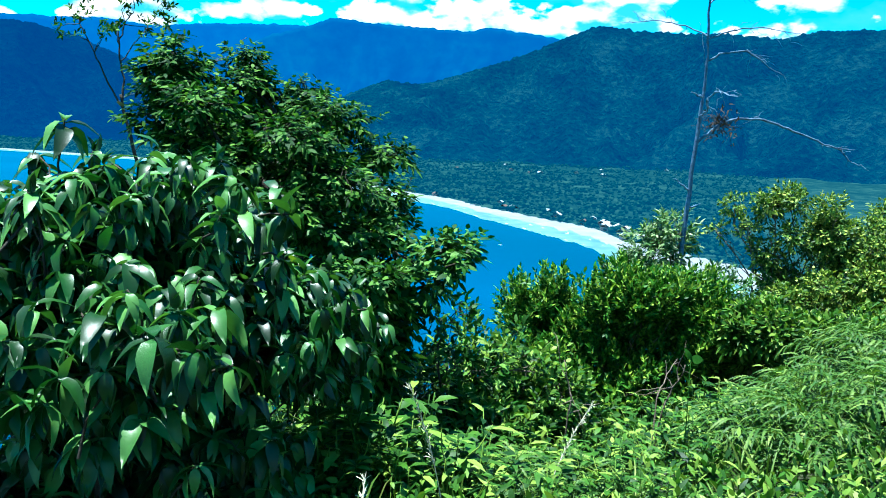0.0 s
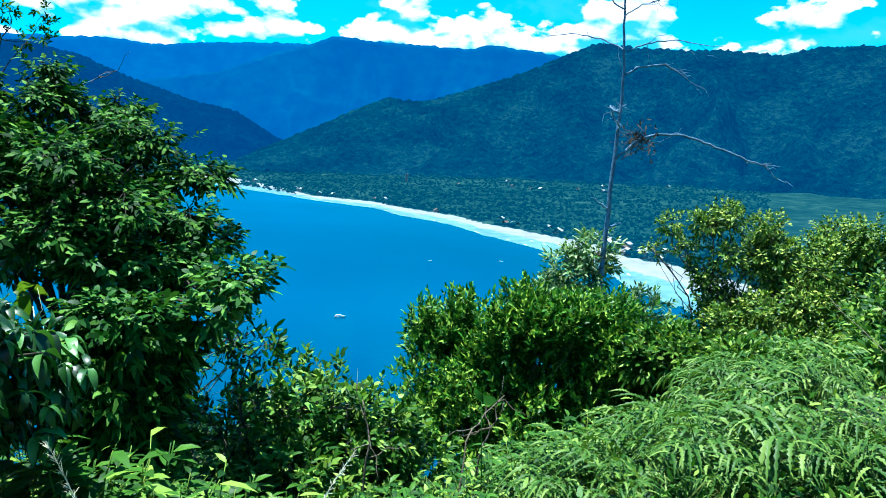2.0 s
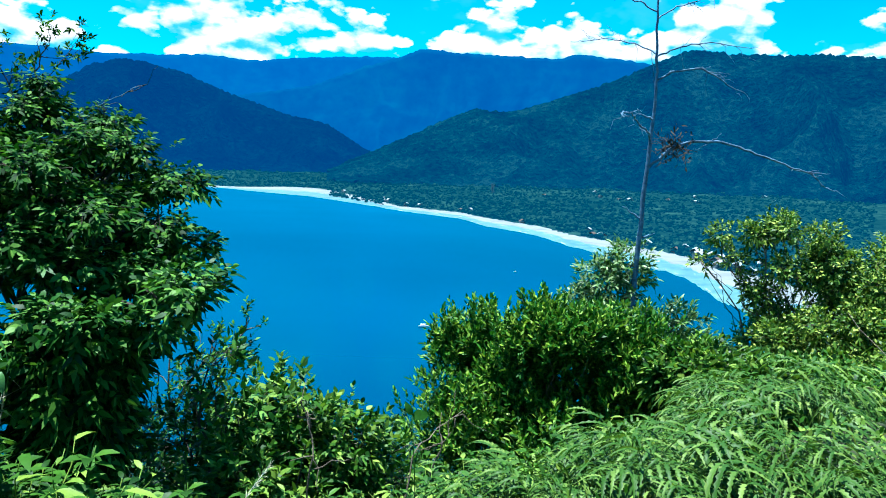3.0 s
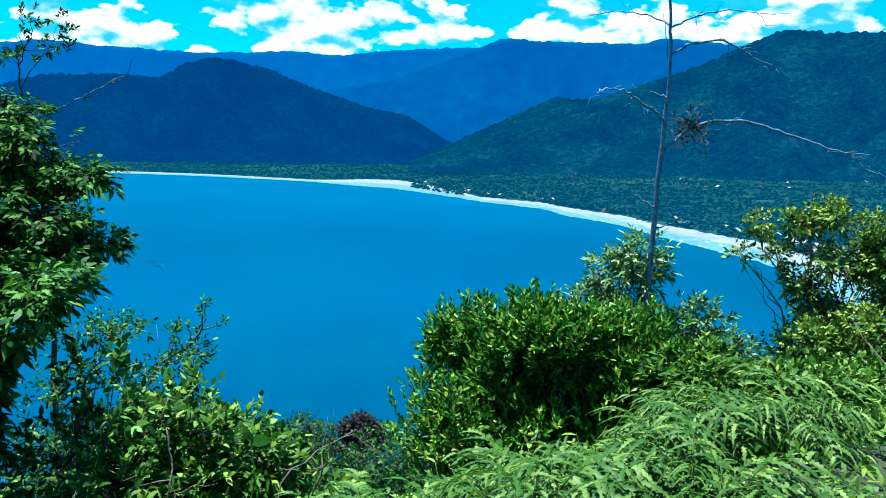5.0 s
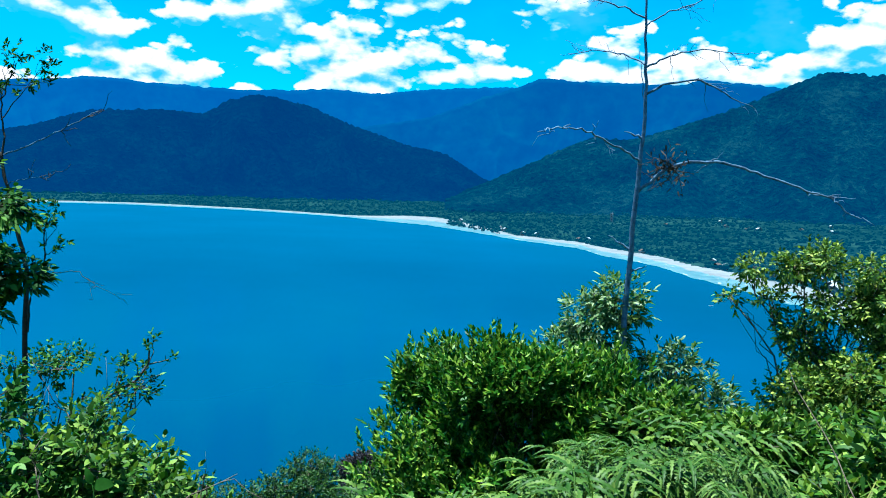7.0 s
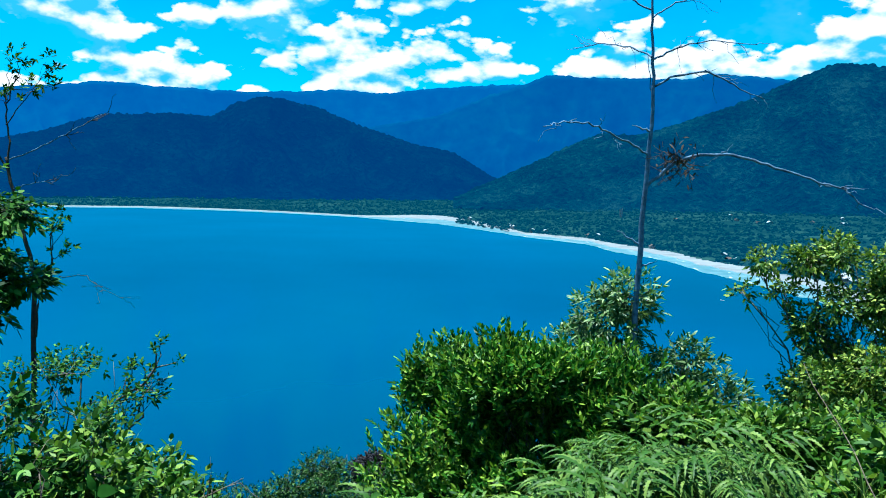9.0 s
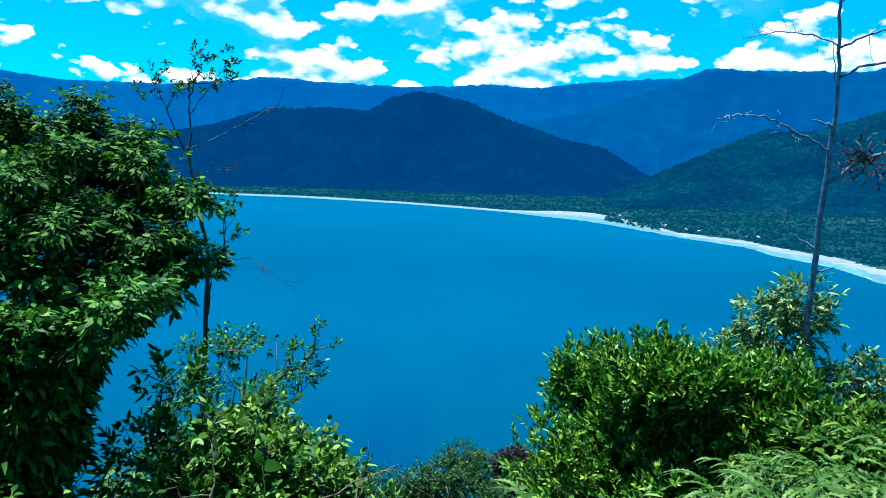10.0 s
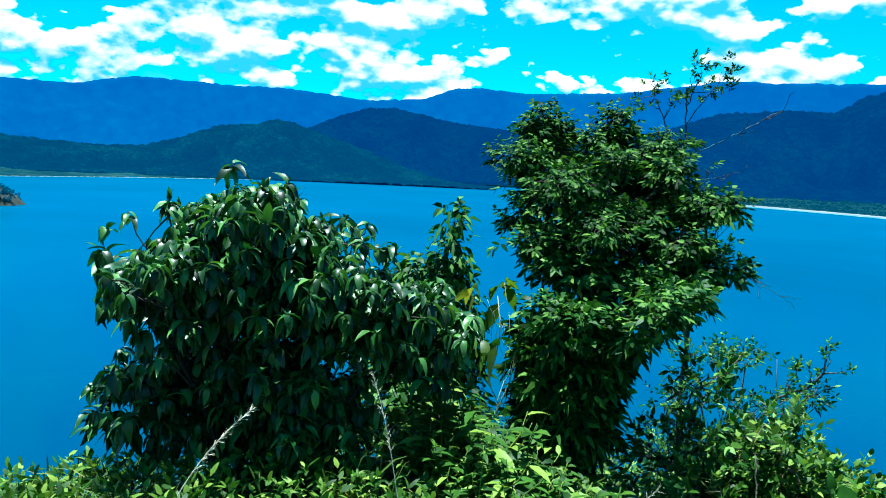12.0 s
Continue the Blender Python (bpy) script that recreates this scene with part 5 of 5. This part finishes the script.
M["shallows"] = plain_material("thin_water_over_sand", "335a60", "5a7a7e", 0.35, 0.06, 0.1, 0.05, 0.4)
M["foam"] = plain_material("breaking_foam", "767e82", "989fa2", 0.8, 0.4, 0.2, 0.05)
shore_strip("water_shallows", "pale blue shallow water washing over the sand", "water", M["shallows"], -22, 46, -0.22, 0.42, 5, 0.12)
shore_strip("water_foam", "broken white line of small breaking waves", "water", M["foam"], -22, 40, -0.12, -0.02, 6, 0.30, 0.05)
shore_strip("water_foam_outer", "broken white line of small breaking waves", "water", M["foam"], -22, 30, 0.22, 0.30, 8, 0.30, 0.12)


def box(x0, y0, z0, x1, y1, z1):
    v = [(x, y, z) for z in (z0, z1) for y in (y0, y1) for x in (x0, x1)]
    f = [(0, 2, 3), (0, 3, 1), (4, 5, 7), (4, 7, 6), (0, 1, 5), (0, 5, 4), (2, 6, 7), (2, 7, 3), (0, 4, 6), (0, 6, 2), (1, 3, 7), (1, 7, 5)]
    return np.array(v, float), np.array(f)


def gable(x0, y0, x1, y1, z, h, over=0.6, thick=0.25):
    xm = (x0 + x1) / 2
    out = []
    for s in (-1, 1):
        xe = x0 - over if s < 0 else x1 + over
        v = [(xe, y0 - over, z - 0.2), (xm, y0 - over, z + h), (xm, y1 + over, z + h), (xe, y1 + over, z - 0.2)]
        v += [(a, b, c + thick) for a, b, c in v]
        f = [(0, 1, 2), (0, 2, 3), (4, 6, 5), (4, 7, 6), (0, 4, 5), (0, 5, 1), (1, 5, 6), (1, 6, 2), (2, 6, 7), (2, 7, 3), (3, 7, 4), (3, 4, 0)]
        out.append((np.array(v, float), np.array(f)))
    return joined(out)


def house(w, d, h, roof, label):
    ob = thing("house", (0, 0, 0), label, "house", "houses along the shore")
    part("wall", box(-w / 2, -d / 2, -1.5, w / 2, d / 2, h), M["white"], ob, smooth=False)
    part("roof", gable(-w / 2, -d / 2, w / 2, d / 2, h, w * 0.28), M[roof], ob, smooth=False)
    part("door", box(-0.5, -d / 2 - 0.08, 0, 0.5, -d / 2 + 0.05, 2.1), M["hull_dark"], ob, smooth=False)
    for k in (-1, 1):
        part("window", box(k * w * 0.3 - 0.6, -d / 2 - 0.06, 0.9, k * w * 0.3 + 0.6, -d / 2 + 0.05, 2.1), M["glass"], ob, smooth=False)
    return ob


def village():
    rng = np.random.default_rng(121)
    kinds = [house(9, 7, 3.2, "roof", "small white beach house with a clay roof"), house(12, 8, 3.4, "grey_roof", "long pale beach house with a grey roof"),
             house(7, 6, 5.6, "grey_roof", "two-storey white house with a grey roof")]
    spots = [(a, table(SHORE, a) + table(SAND, a) + rng.uniform(6, 60)) for a in np.concatenate([rng.uniform(-15, -8, 16), rng.uniform(-8, 1, 6), rng.uniform(2, 20, 10)])]
    spots += [(a, rng.uniform(1750, 2230)) for a in rng.uniform(-14, 2, 12)]
    for k, (a, r) in enumerate(spots):
        p = bearing(a, r)
        z = float(land_height(np.array([p.x]), np.array([p.y]))[0])
        m = pose(p.x, p.y, z, 0, 0, a + 180 + rng.uniform(-40, 40) - 180)
        if k < 3:
            kinds[k].matrix_basis = m
        else:
            copy_thing(kinds[int(rng.integers(3))], m)


village()


def tower():
    p = bearing(5.7, 1930)
    z = float(land_height(np.array([p.x]), np.array([p.y]))[0])
    ob = thing("tower", (p.x, p.y, z), "slim white tower standing among the trees", "tower")
    part("wall", box(-3.5, -3.5, -2, 3.5, 3.5, 21), M["white"], ob, smooth=False)
    part("roof", gable(-3.5, -3.5, 3.5, 3.5, 21, 2.2), M["grey_roof"], ob, smooth=False)
    for k in range(5):
        part("window", box(-0.8, -3.6, 2 + 4 * k, 0.8, -3.4, 4 + 4 * k), M["glass"], ob, smooth=False)


tower()


def boat(at, length, turn, label, cabin=True):
    """A small boat: pointed hull, deck and a low cabin."""
    ob = thing("boat", at, label, "boat", "boats in the bay")
    ob.rotation_euler = (0, 0, radians(turn))
    t = np.linspace(0, 1, 9)
    half = 0.17 * length * np.sqrt(np.clip(1 - ((t - 0.35) / 0.65) ** 2 * (t > 0.35), 0, 1)) * (0.8 + 0.2 * np.minimum(t / 0.35, 1))
    half = np.maximum(half, 0.02)
    v, f = [], []
    for k in range(9):
        xx = (t[k] - 0.5) * length
        lift = 0.05 * length * max(0, t[k] - 0.5) * 2
        v += [(xx, -half[k], 0.12 * length + lift), (xx, -half[k] * 0.6, -0.03 * length), (xx, half[k] * 0.6, -0.03 * length), (xx, half[k], 0.12 * length + lift)]
        if k:
            b, c = 4 * (k - 1), 4 * k
            for j in range(3):
                f += [(b + j, b + j + 1, c + j + 1), (b + j, c + j + 1, c + j)]
    f += [(0, 2, 1), (0, 3, 2)]
    part("hull", (v, f), M["hull"], ob)
    dv = [(v[4 * k + j][0], v[4 * k + j][1] * 0.95, v[4 * k + j][2] - 0.02 * length) for k in range(9) for j in (0, 3)]
    part("deck", (dv, [q for k in range(8) for q in ((2 * k, 2 * k + 2, 2 * k + 3), (2 * k, 2 * k + 3, 2 * k + 1))]), M["hull_dark"], ob)
    if cabin:
        L = length
        body = part("cabin", box(-0.3 * L, -0.11 * L, 0.1 * L, 0.05 * L, 0.11 * L, 0.24 * L), M["hull"], ob, smooth=False)
        part("window", box(0.05 * L, -0.09 * L, 0.16 * L, 0.055 * L, 0.09 * L, 0.22 * L), M["glass"], body, smooth=False)
        part("canopy", box(-0.34 * L, -0.13 * L, 0.24 * L, 0.09 * L, 0.13 * L, 0.26 * L), M["hull"], ob, smooth=False)


boat((-72, 403, SEA), 6.2, 15, "small white boat with a cabin anchored in the bay")
boat((-40, 640, SEA), 4.5, 60, "small open boat anchored off the beach", False)
boat((20, 660, SEA), 4.5, -30, "small open boat anchored off the beach", False)


def islet():
    """A rocky wooded islet at the mouth of the bay."""
    rng = np.random.default_rng(131)
    c = bearing(92.7, 1240)
    ob = thing("islet", (c.x, c.y, SEA), "dark wooded rocky islet rising from the sea", "islet")
    n, m = 40, 16
    v = []
    for i in range(n):
        a = 2 * math.pi * i / n
        for j in range(m):
            q = j / (m - 1)
            w = 1 + 0.25 * noise.noise(Vector((math.cos(a) * 1.5, math.sin(a) * 1.5, 3)))
            rr = 48 * w * q
            h = 31 * (1 - q ** 2.2) - 3 + 3 * noise.noise(Vector((math.cos(a) * rr * 0.1, math.sin(a) * rr * 0.1, 8)))
            v.append((math.cos(a) * rr * 0.8, math.sin(a) * rr * 1.1, h - 1))
    f = []
    for i in range(n):
        for j in range(m - 1):
            p, q = i * m + j, (i + 1) % n * m + j
            f += [(p, p + 1, q + 1), (p, q + 1, q)]
    part("rock_base", (v, f), M["rock"], ob)
    pos = []
    while len(pos) < 420:
        i, j = int(rng.integers(n)), int(rng.integers(0, m - 3))
        pos.append(v[i * m + j])
    pos = np.array(pos)
    geo, _ = sprigs(rng, pos + rng.normal(0, 1.5, pos.shape), np.tile((0, 0, 1.0), (len(pos), 1)), 9, 3.0, 4.2, 2.2, 0.6, 1.1, 0.2)
    tagged(part("foliage", geo, M["woods"], ob), kind="stuff")


islet()
